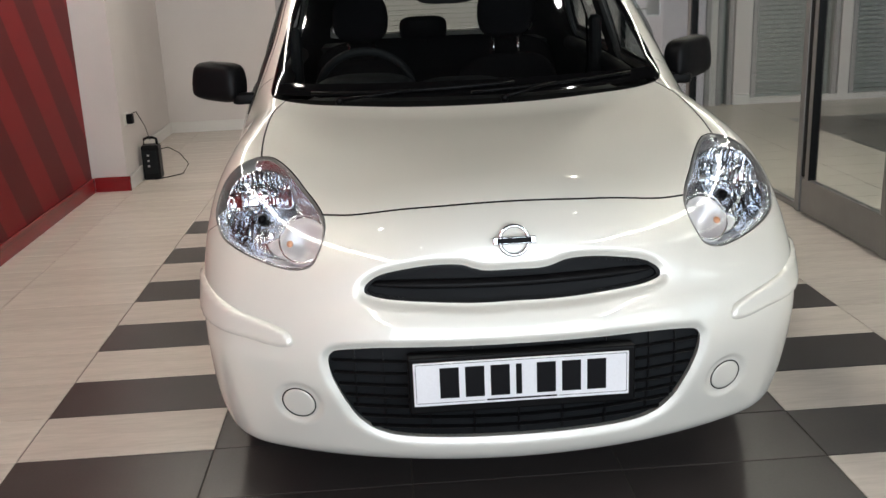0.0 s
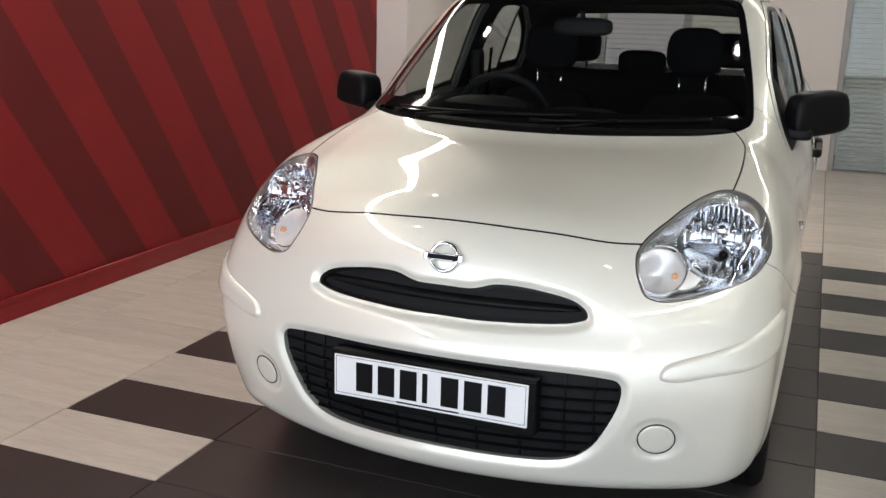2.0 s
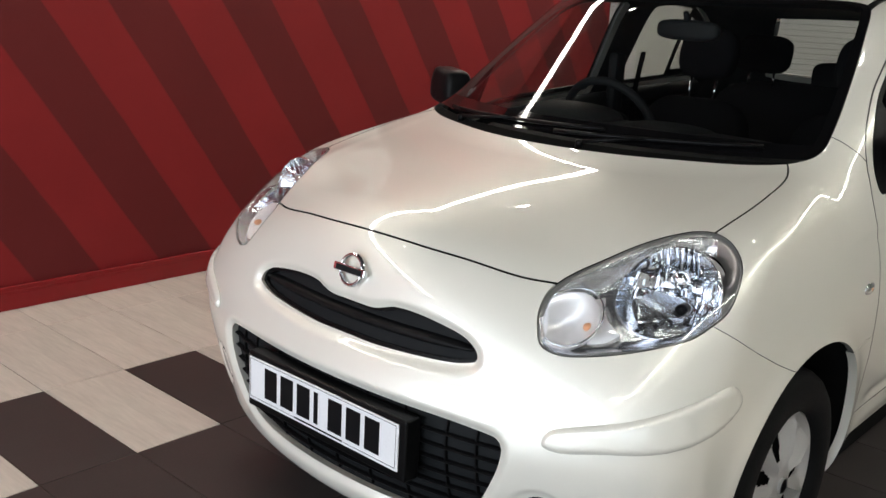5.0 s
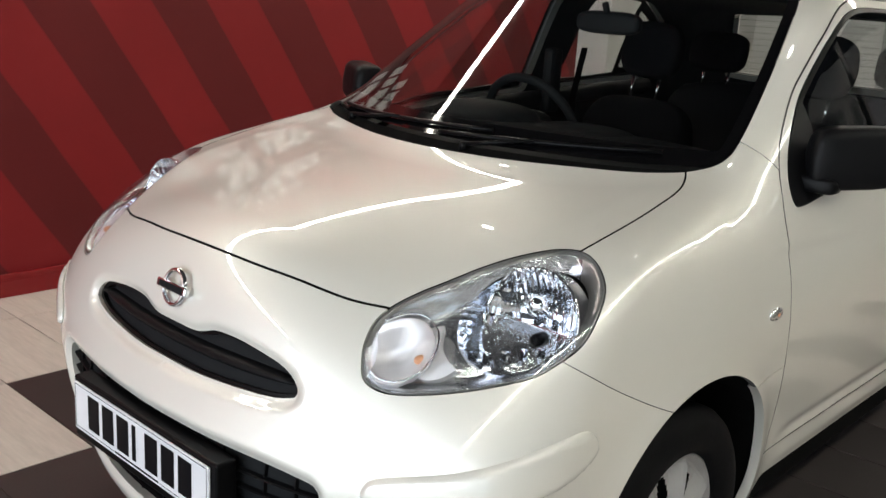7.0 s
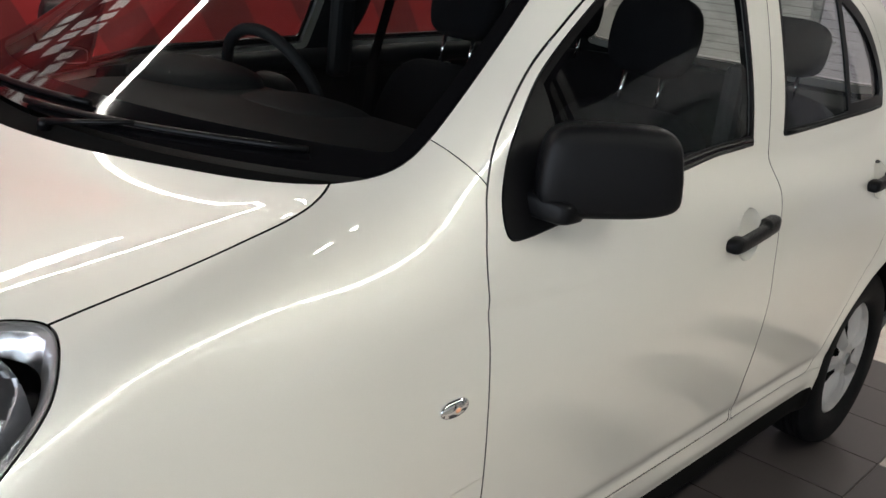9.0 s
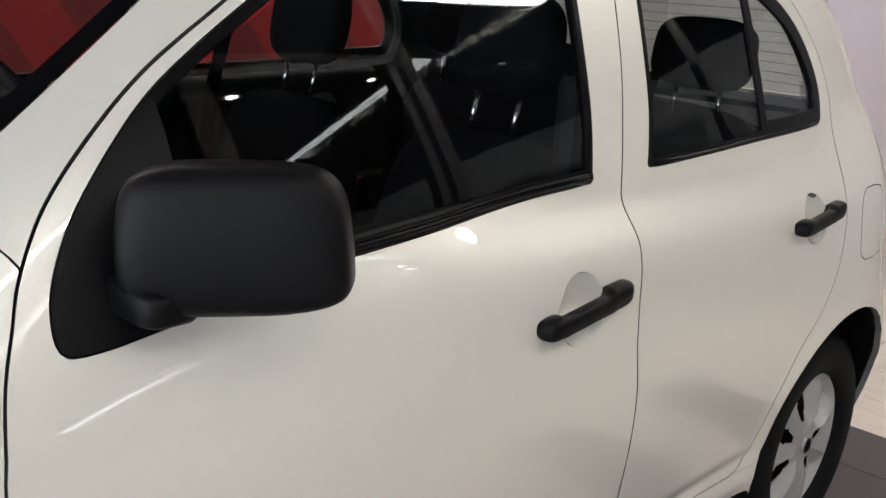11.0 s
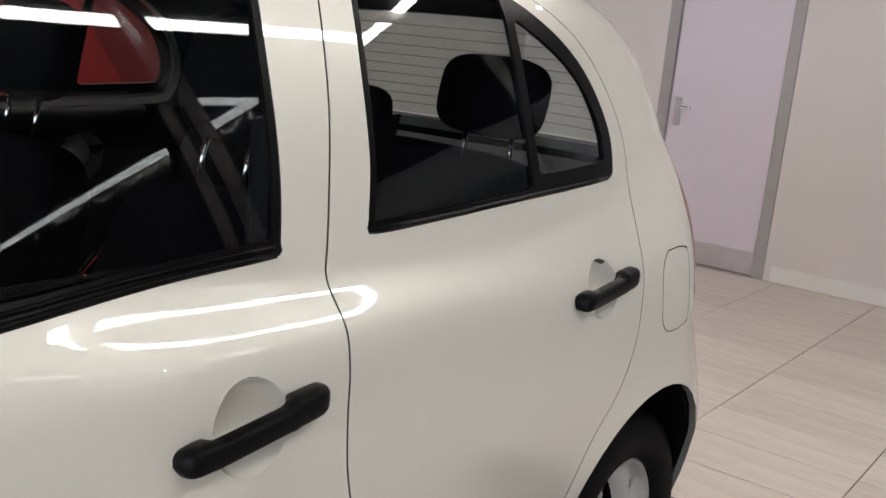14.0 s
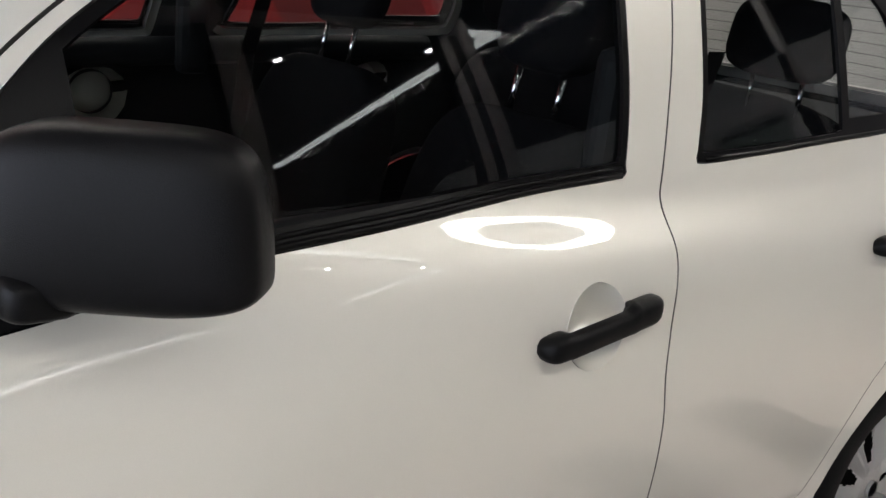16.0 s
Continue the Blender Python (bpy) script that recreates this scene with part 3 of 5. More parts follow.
def march(o, d, far):
    """Where rays from inside the shell leave it."""
    a, b = np.zeros(len(o)), np.full(len(o), far)
    for _ in range(22):
        m = (a + b) / 2
        p = o + d * m[:, None]
        inside = shell(p[:, 0], p[:, 1], p[:, 2]) < 0
        a, b = np.where(inside, m, a), np.where(inside, b, m)
    return o + d * a[:, None]


def curve(points, closed=True, step=8):
    """A smooth line through 2D control points."""
    p = np.array(points, float)
    n = len(p)
    out = []
    for i in range(n if closed else n - 1):
        a, b, c, e = (p[(i - 1) % n], p[i], p[(i + 1) % n], p[(i + 2) % n]) if closed else (p[max(i - 1, 0)], p[i], p[i + 1], p[min(i + 2, n - 1)])
        for t in np.linspace(0, 1, step, endpoint=False):
            out.append(0.5 * (2 * b + (c - a) * t + (2 * a - 5 * b + 4 * c - e) * t * t + (3 * b - a - 3 * c + e) * t ** 3))
    return np.array(out)


def outline(px, py, poly, reach=0.08):
    """Signed distance to a closed line, negative inside; far points just come out as reach."""
    lo, hi = poly.min(0) - reach, poly.max(0) + reach
    near = (px > lo[0]) & (px < hi[0]) & (py > lo[1]) & (py < hi[1])
    res = np.full(len(px), reach)
    idx = np.nonzero(near)[0]
    a, b = poly, np.roll(poly, -1, 0)
    e = b - a
    L2 = np.maximum((e ** 2).sum(1), 1e-12)
    for k in range(0, len(idx), 20000):
        j = idx[k:k + 20000]
        q = np.stack([px[j], py[j]], 1)
        w = q[:, None] - a[None]
        t = np.clip((w * e[None]).sum(2) / L2, 0, 1)
        d = np.sqrt((((w - t[..., None] * e[None]) ** 2).sum(2)).min(1))
        up = (a[None, :, 1] <= q[:, None, 1]) != (b[None, :, 1] <= q[:, None, 1])
        xc = a[None, :, 0] + (q[:, None, 1] - a[None, :, 1]) / np.where(np.abs(e[:, 1]) < 1e-9, 1e-9, e[:, 1])[None] * e[None, :, 0]
        odd = (up & (q[:, None, 0] < xc)).sum(1) % 2 == 1
        res[j] = np.minimum(np.where(odd, -d, d), reach)
    return res


def both(half):
    """A half outline (x from the middle outwards) mirrored into a closed one."""
    return [(x, z) for x, z in half] + [(-x, z) for x, z in half[::-1] if abs(x) > 1e-6]


LAMP_U, LAMP_V = np.array((.8213, .5705, 0)), np.array((-.2741, .3944, .8771))
LAMP = curve([(.482, .585), (.480, .625), (.492, .668), (.520, .701), (.560, .731), (.610, .762), (.660, .794), (.715, .824), (.765, .846), (.805, .858), (.845, .857),
              (.874, .832), (.892, .785), (.887, .735), (.862, .668), (.820, .624), (.780, .595), (.718, .571), (.655, .554), (.592, .543), (.538, .540), (.504, .549), (.488, .563)])
GRILLE = curve(both([(0, .706), (.066, .706), (.10, .713), (.13, .722), (.18, .724), (.24, .719), (.318, .705), (.357, .684), (.366, .664), (.350, .654), (.288, .643), (.116, .633), (0, .633)]), step=6)
INTAKE = curve(both([(0, .538), (.20, .537), (.34, .535), (.43, .528), (.455, .520), (.464, .498), (.455, .450), (.423, .379), (.395, .336), (.352, .303), (.29, .287), (.183, .283), (0, .283)]), step=6)
FRONT_WIN = curve([(1.228, .962), (1.227, 1.0), (1.243, 1.04), (1.272, 1.085), (1.320, 1.140), (1.372, 1.190), (1.435, 1.237), (1.505, 1.284), (1.57, 1.325), (1.65, 1.368), (1.74, 1.400), (1.84, 1.412), (2.00, 1.412),
                   (2.088, 1.408), (2.095, 1.36), (2.090, 1.264), (2.083, 1.150), (2.068, 1.062), (2.055, 1.045), (1.90, 1.035), (1.75, 1.023), (1.51, 1.003), (1.347, .972), (1.262, .958)])
REAR_WIN = curve([(2.228, 1.056), (2.224, 1.072), (2.242, 1.150), (2.254, 1.275), (2.262, 1.362), (2.272, 1.402), (2.40, 1.413), (2.54, 1.411), (2.654, 1.393), (2.796, 1.330), (2.877, 1.264),
                  (2.925, 1.178), (2.922, 1.11), (2.895, 1.090), (2.75, 1.080), (2.616, 1.074), (2.37, 1.061)])
SCREEN_TOP = curve(both([(0, .795), (.224, .822), (.451, .903), (.570, .968), (.625, 1.022), (.648, 1.09), (.641, 1.18), (.615, 1.316), (.580, 1.463), (.543, 1.592), (.510, 1.622), (.440, 1.600), (.25, 1.505), (0, 1.462)]), step=6) - (.010, 0)
BONNET_TOP = curve(both([(0, .148), (.15, .156), (.28, .179), (.38, .203), (.455, .233), (.515, .262), (.590, .37), (.63, .50), (.640, .553), (.646, .70), (.642, .83), (.635, .90), (.618, .957), (.585, 1.012), (.50, 1.10), (0, .97)]), step=6)
FRONT_DOOR = curve([(1.162, .385), (1.170, .487), (1.160, .60), (1.148, .72), (1.157, .85), (1.172, .935), (1.192, .99), (1.209, 1.031), (1.245, 1.087), (1.302, 1.147), (1.375, 1.210), (1.465, 1.272), (1.545, 1.324), (1.64, 1.380),
                    (1.73, 1.416), (1.84, 1.434), (2.02, 1.436), (2.19, 1.434), (2.200, 1.40), (2.197, 1.34), (2.181, 1.217), (2.160, 1.12), (2.143, 1.048), (2.132, 1.01), (2.133, .96), (2.126, .909), (2.120, .80), (2.140, .70), (2.154, .586), (2.160, .385), (2.14, .375), (1.6, .374), (1.18, .375)], step=6)
REAR_DOOR = curve([(2.174, .385), (2.154, .586), (2.140, .70), (2.120, .80), (2.126, .909), (2.133, .96), (2.132, 1.01), (2.143, 1.048), (2.160, 1.12), (2.181, 1.217), (2.197, 1.34), (2.203, 1.40), (2.215, 1.434), (2.40, 1.437), (2.55, 1.435),
                   (2.69, 1.412), (2.84, 1.348), (2.93, 1.268), (2.985, 1.165), (2.980, 1.063), (2.937, .968), (2.926, .896), (2.90, .79), (2.855, .705), (2.79, .632), (2.74, .543), (2.695, .44), (2.65, .377), (2.50, .374), (2.20, .375)], step=6)
FUEL = curve([(3.015, .80), (3.01, .87), (3.018, .935), (3.04, .948), (3.12, .952), (3.145, .94), (3.15, .87), (3.143, .805), (3.12, .79), (3.04, .79)])
PAD = curve([(.51, .538), (.52, .568), (.56, .585), (.66, .612), (.77, .645), (.86, .668), (.89, .66), (.905, .63), (.885, .600), (.84, .578), (.75, .560), (.63, .545), (.55, .531)])
TAIL_LAMP = curve([(3.215, .84), (3.205, .93), (3.215, 1.02), (3.26, 1.075), (3.4, 1.09), (3.5, .98), (3.45, .86), (3.3, .82)])
HUB_F, HUB_R, ARCH_F, ARCH_R = (.79, .292), (3.085, .288), (.785, .325, .345), (3.045, .362, .312)


def grid_shell(n_front, n_mid, n_rear, n_round, relief=True):
    """The whole shell as a closed grid, with its fine relief."""
    ys0, ys1, zc = .85, 3.0, .62
    th = np.linspace(0, 2 * np.pi, n_round, endpoint=False)
    ring = np.stack([np.sin(th), np.zeros_like(th), -np.cos(th)], 1)
    o, d = [], []
    for ph in np.linspace(0.012, np.pi / 2, n_front, endpoint=False):
        o.append(np.tile((0, ys0, zc), (n_round, 1)))
        d.append(ring * np.sin(ph) + np.array((0, -np.cos(ph), 0)))
    for y in np.linspace(ys0, ys1, n_mid):
        o.append(np.tile((0, y, zc), (n_round, 1)))
        d.append(ring)
    for ph in np.linspace(np.pi / 2, 0.01, n_rear)[1:]:
        o.append(np.tile((0, ys1, zc), (n_round, 1)))
        d.append(ring * np.sin(ph) + np.array((0, np.cos(ph), 0)))
    rows = len(o)
    P = march(np.concatenate(o), np.concatenate(d), 1.6)

    def normals(P):
        G = P.reshape(rows, n_round, 3)
        du = np.roll(G, -1, 1) - np.roll(G, 1, 1)
        dv = np.empty_like(G)
        dv[1:-1], dv[0], dv[-1] = G[2:] - G[:-2], G[1] - G[0], G[-1] - G[-2]
        n = np.cross(du, dv)
        n /= np.maximum(np.linalg.norm(n, axis=2, keepdims=True), 1e-12)
        n = n.reshape(-1, 3)
        return n * np.sign((n * np.concatenate(d)).sum(1))[:, None]
    n = normals(P)
    if relief:
        P = P + n * lift(P)[:, None]
        n = normals(P)
    i = np.arange(rows - 1)[:, None] * n_round + np.arange(n_round)[None]
    j = np.arange(rows - 1)[:, None] * n_round + (np.arange(n_round)[None] + 1) % n_round
    a, b, c, e = i.ravel(), j.ravel(), j.ravel() + n_round, i.ravel() + n_round
    r0 = np.arange(n_round)
    cap = np.stack([np.full(n_round, len(P)), (r0 + 1) % n_round, r0], 1)
    P = np.concatenate([P, P[:n_round].mean(0)[None]])
    tip = n[:n_round].mean(0)
    n = np.concatenate([n, (tip / np.linalg.norm(tip))[None]])
    T = np.concatenate([np.stack([a, b, c], 1), np.stack([a, c, e], 1), cap])
    f = np.cross(P[T[:, 1]] - P[T[:, 0]], P[T[:, 2]] - P[T[:, 0]])
    if (f * n[T[:, 0]]).sum() < 0:
        T = T[:, ::-1]
    return P, n, T


def lift(P):
    """Fine relief of the panels along their normals: pads, cups, lips, flares and folds."""
    x, y, z = np.abs(P[:, 0]), P[:, 1], P[:, 2]
    h = np.zeros(len(P))
    for poly, deep, reach in ((GRILLE, .012, .028), (INTAKE, .014, .030)):
        g = np.where(y < .5, outline(x, z, poly), .08)
        h -= deep * ease((reach - g) / reach) ** 2
    fog = np.hypot(x - .549, (z - .372))
    fm = (y < .5)
    h -= np.where(fm, .007 * ease((.066 - fog) / .016), 0)
    for cy, cz, r in (ARCH_F, ARCH_R):
        dist = np.hypot(y - cy, z - cz) - r
        h += np.where(x > .6, .007 * np.exp(-(np.maximum(dist, 0) / .035) ** 2), 0)
    run = ease((y - 1.20) / .12) * ease((2.80 - y) / .15) * (x > .6)
    h -= run * .006 * np.exp(-((z - .398) / .016) ** 2)
    h += run * .004 * np.exp(-((z - .335) / .020) ** 2)
    # the soft shoulder fold that runs from the front wing along the doors
    fold = .945 + .03 * (y - 1.2)
    h += (x > .5) * ease((y - .9) / .5) * ease((3.3 - y) / .4) * .0012 * np.exp(-((z - fold) / .045) ** 2)
    # raised bonnet edges above the lamps
    ridge = .545 + .06 * np.clip(y - .3, 0, .7)
    h += ((z > .8) & (y < 1.05)) * ease((y - .25) / .2) * ease((1.0 - y) / .15) * .0012 * np.exp(-((x - ridge) / .022) ** 2)
    return h


def clip(mesh, g):
    """The part of a triangle mesh where g is negative."""
    V, N, T = mesh
    s = g < 0
    k = s[T].sum(1)
    whole = T[k == 3]
    newT = [whole]
    edges = {}
    addV, addN = [], []
    base = len(V)
    cut = T[(k == 1) | (k == 2)]
    kc = k[(k == 1) | (k == 2)]
    if len(cut):
        odd = np.where(kc == 1, True, False)
        sc = s[cut]
        first = np.argmax(sc == odd[:, None], axis=1)
        a = cut[np.arange(len(cut)), first]
        b = cut[np.arange(len(cut)), (first + 1) % 3]
        c = cut[np.arange(len(cut)), (first + 2) % 3]

        def cross(p, q):
            lo, hi = np.minimum(p, q), np.maximum(p, q)
            key = lo.astype(np.int64) * base + hi
            return lo, hi, key
        l1, h1, k1 = cross(a, b)
        l2, h2, k2 = cross(a, c)
        keys, inv = np.unique(np.concatenate([k1, k2]), return_inverse=True)
        lo, hi = (keys // base).astype(int), (keys % base).astype(int)
        t = g[lo] / (g[lo] - g[hi])
        addV = V[lo] + (V[hi] - V[lo]) * t[:, None]
        addN = N[lo] + (N[hi] - N[lo]) * t[:, None]
        ab, ac = inv[:len(cut)] + base, inv[len(cut):] + base
        o = odd
        newT.append(np.stack([a[o], ab[o], ac[o]], 1))
        o = ~odd
        newT.append(np.stack([ab[o], b[o], c[o]], 1))
        newT.append(np.stack([ab[o], c[o], ac[o]], 1))
        V = np.concatenate([V, addV])
        N = np.concatenate([N, addN])
    T = np.concatenate(newT)
    used = np.unique(T)
    remap = np.full(len(V), -1)
    remap[used] = np.arange(len(used))
    n = N[used]
    return V[used], n / np.maximum(np.linalg.norm(n, axis=1, keepdims=True), 1e-9), remap[T]


def split(mesh, field, gap=0.0):
    """Inside and outside of a field, with a gap between them."""
    g = field(mesh[0])
    inside = clip(mesh, g + gap)
    g = field(mesh[0])
    return inside, clip(mesh, gap - g)


def panel(name, mesh, material, parent, label="", flange=0.014, edge=None):
    """A sheet panel with its edges folded inwards."""
    V, N, T = mesh
    sheet = len(T)
    e = np.concatenate([T[:, (0, 1)], T[:, (1, 2)], T[:, (2, 0)]])
    key = np.minimum(e[:, 0], e[:, 1]).astype(np.int64) * len(V) + np.maximum(e[:, 0], e[:, 1])
    _, idx, cnt = np.unique(key, return_index=True, return_counts=True)
    rim = e[idx[cnt == 1]]
    verts, norms, faces = [V], [N], [T]
    if len(rim) and flange > 0:
        a, b = rim[:, 0], rim[:, 1]
        side = np.cross(V[b] - V[a], N[a])
        side /= np.maximum(np.linalg.norm(side, axis=1, keepdims=True), 1e-9)
        n0 = len(V)
        m = len(rim)
        verts += [V[a], V[b], V[b] - N[b] * flange, V[a] - N[a] * flange]
        norms += [side] * 4
        r = np.arange(m)
        faces += [np.stack([n0 + m + r, n0 + r, n0 + 3 * m + r], 1), np.stack([n0 + m + r, n0 + 3 * m + r, n0 + 2 * m + r], 1)]
    V, N, T = np.concatenate(verts), np.concatenate(norms), np.concatenate(faces)
    me = bpy.data.meshes.new(name)
    me.from_pydata(V.tolist(), [], T.tolist())
    me.materials.append(material)
    if edge is not None and len(T) > sheet:
        me.materials.append(edge)
        me.polygons.foreach_set("material_index", [0] * sheet + [1] * (len(T) - sheet))
    me.shade_smooth()
    me.normals_split_custom_set_from_vertices(N.tolist())
    ob = new(name, me)
    ob.parent = parent
    ob.matrix_parent_inverse = parent.matrix_world.inverted()
    if label:
        ob["label"] = label
    return ob


def half(mesh, sign):
    V = mesh[0]
    return clip(mesh, -V[:, 0] * sign)


def shifted(mesh, deep):
    """The same sheet, moved inwards by deep (a number or one for each vertex)."""
    V, N, T = mesh
    W = V - N * np.asarray(deep).reshape(-1, 1)
    if np.ndim(deep) == 0:
        return W, N, T
    f = np.cross(W[T[:, 1]] - W[T[:, 0]], W[T[:, 2]] - W[T[:, 0]])
    n = np.zeros_like(W)
    for k in range(3):
        np.add.at(n, T[:, k], f)
    n /= np.maximum(np.linalg.norm(n, axis=1, keepdims=True), 1e-12)
    return W, n, T


def front_y(x, z):
    """Where the nose stands at x, z."""
    a, b = -.2, 0.9
    for _ in range(26):
        m = (a + b) / 2
        if shell(np.array([x]), np.array([m]), np.array([z]))[0] < 0:
            b = m
        else:
            a = m
    return b


def side_x(y, z):
    a, b = 0.3, 1.1
    for _ in range(26):
        m = (a + b) / 2
        if shell(np.array([m]), np.array([y]), np.array([z]))[0] < 0:
            a = m
        else:
            b = m
    return a


# ---- the car ----
car = tagged(new("hatchback_car"), "pearl white five-door hatchback parked on dark and beige floor tiles", "car")
car.location = (0, 1.95, 0)
bpy.context.view_layer.update()

FULL = grid_shell(175, 185, 30, 520)


def lamp_field(V):
    p = np.stack([np.abs(V[:, 0]), V[:, 1], V[:, 2]], 1)
    g = outline(p @ LAMP_U, p @ LAMP_V, LAMP)
    return np.where((V[:, 1] < .9) & (V[:, 2] > .5), g, .08)


def arch_field(V):
    a = np.hypot(V[:, 1] - ARCH_F[0], V[:, 2] - ARCH_F[1]) - ARCH_F[2]
    b = np.hypot(V[:, 1] - ARCH_R[0], V[:, 2] - ARCH_R[1]) - ARCH_R[2]
    return np.maximum(np.minimum(a, b), .45 - np.abs(V[:, 0]))


def along(V):
    """Distance along the car; the far side's rear door stands a little further back."""
    return V[:, 1] - .08 * ease((V[:, 1] - 2.10) / .30) * (V[:, 0] < 0)


def yz(poly):
    return lambda V: np.where(V[:, 2] > .3, outline(along(V), V[:, 2], poly), .08)


def xz(poly):
    return lambda V: np.where(V[:, 1] < .6, outline(V[:, 0], V[:, 2], poly), .08)


def xy(poly, floor):
    return lambda V: np.where(V[:, 2] > floor, outline(V[:, 0], V[:, 1], poly), .08)


def screen_line(V):
    return V[:, 1] - (.795 + .50 * V[:, 0] ** 2)


rest = clip(FULL, -arch_field(FULL[0]))
lamps, rest = split(rest, lamp_field, .0014)
screen, rest = split(rest, xy(SCREEN_TOP, .95), .001)
fwin, rest = split(rest, yz(FRONT_WIN), .001)
rwin, rest = split(rest, yz(REAR_WIN), .001)
fuel, rest = split(rest, lambda V: np.where(V[:, 0] > 0, outline(V[:, 1], V[:, 2], FUEL), .08), .0011)
tails, rest = split(rest, lambda V: np.where(np.abs(V[:, 0]) > .45, outline(V[:, 1], V[:, 2], TAIL_LAMP), .08), .002)
rear_glass, rest = split(rest, lambda V: np.where(V[:, 1] > 3.0, outline(V[:, 0], V[:, 2], curve(both([(0, 1.385), (.40, 1.375), (.47, 1.35), (.54, 1.16), (.53, 1.10), (0, 1.085)]))), .08), .002)
bonnet_panel, rest = split(rest, xy(BONNET_TOP, .5), .0022)
grille_hole, rest = split(rest, xz(GRILLE), 0)
intake_hole, rest = split(rest, xz(INTAKE), 0)
CUPS = ((1.968, .879, .054, .055), (2.772, .914, .051, .051))


def cup_field(V):
    g = [np.hypot((V[:, 1] - a) / c, (V[:, 2] - b) / e) * e - e for a, b, c, e in CUPS]
    return np.where(np.abs(V[:, 0]) > .6, np.minimum(g[0], g[1]), .08)


rest = clip(rest, -cup_field(rest[0]))
fdoors, rest = split(rest, yz(FRONT_DOOR), .0016)
rdoors, rest = split(rest, yz(REAR_DOOR), .0010)
front_edge = spl((.15, .425, .487, .60, .72, .85, .935, .99, 1.03, 1.075, 1.11, 1.3), (1.168, 1.168, 1.174, 1.164, 1.152, 1.161, 1.176, 1.196, 1.213, 1.180, 1.145, 1.08))
bumper_top = spl((-.3, .2, .34, .388, .547, .615, 1.3), (.95, .90, .81, .775, .684, .652, .60))
front_part, rest = split(rest, lambda V: V[:, 1] - front_edge(V[:, 2]), .0015)
bumper, wings = split(front_part, lambda V: (V[:, 2] - bumper_top(V[:, 1])) * .8, .0007)
pan, rest = split(rest, lambda V: V[:, 2] - .215 - .088 * ease((V[:, 1] - 1.12) / .08) * ease((2.80 - V[:, 1]) / .08), 0)
pan_f, bumper = split(bumper, lambda V: V[:, 2] - .205, 0)
roof_panel, rest = split(rest, lambda V: np.where(V[:, 2] > 1.3, np.maximum(np.abs(V[:, 0]) - .520, V[:, 1] - 3.25), .08), .010)
sills, rest = split(rest, lambda V: np.where((V[:, 1] > 1.1) & (V[:, 1] < 2.85), V[:, 2] - .369, .08), .001)

# bonnet and roof edges are coloured black for the shade in their deep gaps
panel("bonnet", bonnet_panel, PAINT, car, edge=UNDER)
bumper_ob = panel("front_bumper", bumper, PAINT, car, flange=.022)
panel("underbody", pan, UNDER, car, "black underbody")
panel("underbody", pan_f, UNDER, car, "black underbody")
panel("roof", roof_panel, PAINT, car, edge=UNDER)
panel("body_shell", rest, PAINT, car, edge=GAP_SHADE)
panel("fuel_flap", fuel, PAINT, car, edge=GAP_SHADE)
panel("rear_window", rear_glass, GLASS, car, "tinted rear window glass", 0).visible_shadow = False
for s in (1, -1):
    panel("front_wing", half(wings, s), PAINT, car, edge=GAP_SHADE)
    panel("sill", half(sills, s), PAINT, car)
    panel("tail_lamp", half(tails, s), RED_LENS, car, "red tail lamp lens")

# roof ditch strips
ditch, _ = split(FULL, lambda V: np.where(V[:, 2] > 1.35, np.maximum(np.abs(np.abs(V[:, 0]) - .520) - .012, np.maximum(1.60 - V[:, 1], V[:, 1] - 3.2)), .08), 0)
for s in (1, -1):
    panel("roof_strip", half(shifted(ditch, .006), s), TRIM, car, "black roof strip", 0)

# windscreen with its border, and the cowl below it
cowl, glassy = split(screen, lambda V: screen_line(V) - .050, .001)
field_screen = xy(SCREEN_TOP, .95)
clear, border = split(glassy, lambda V: np.maximum(field_screen(V) + .026, .118 - screen_line(V)), 0)
screen_ob = panel("windscreen", clear, SCREEN, car, "clear laminated windscreen", 0)
screen_ob.visible_shadow = False
panel("windscreen_border", border, FRIT, car, "black printed glass border", 0)
panel("cowl", shifted(cowl, .012), UNDER, car, "black plastic cowl panel below the windscreen", .02)

# doors, windows and handles
strip_z = spl((1.2, 1.347, 1.51, 1.75, 1.90, 2.10), (.955, .972, 1.003, 1.023, 1.035, 1.046))
strip_r = spl((2.1, 2.37, 2.616, 2.75, 2.95), (1.053, 1.061, 1.074, 1.080, 1.090))
f_front, f_rear = yz(FRONT_WIN), yz(REAR_WIN)
sail, fwin_rest = split(fwin, lambda V: V[:, 1] - 1.375, 0)
fglass, ftrim = split(fwin_rest, lambda V: np.maximum(f_front(V) + .011, strip_z(V[:, 1]) + .020 - V[:, 2]), 0)
rglass, rtrim = split(rwin, lambda V: np.maximum(np.maximum(f_rear(V) + .011, strip_r(along(V)) + .013 - V[:, 2]), along(V) - 2.628), 0)
qglass, rtrim = split(rtrim, lambda V: np.maximum(f_rear(V) + .034, 2.652 - along(V)), 0)


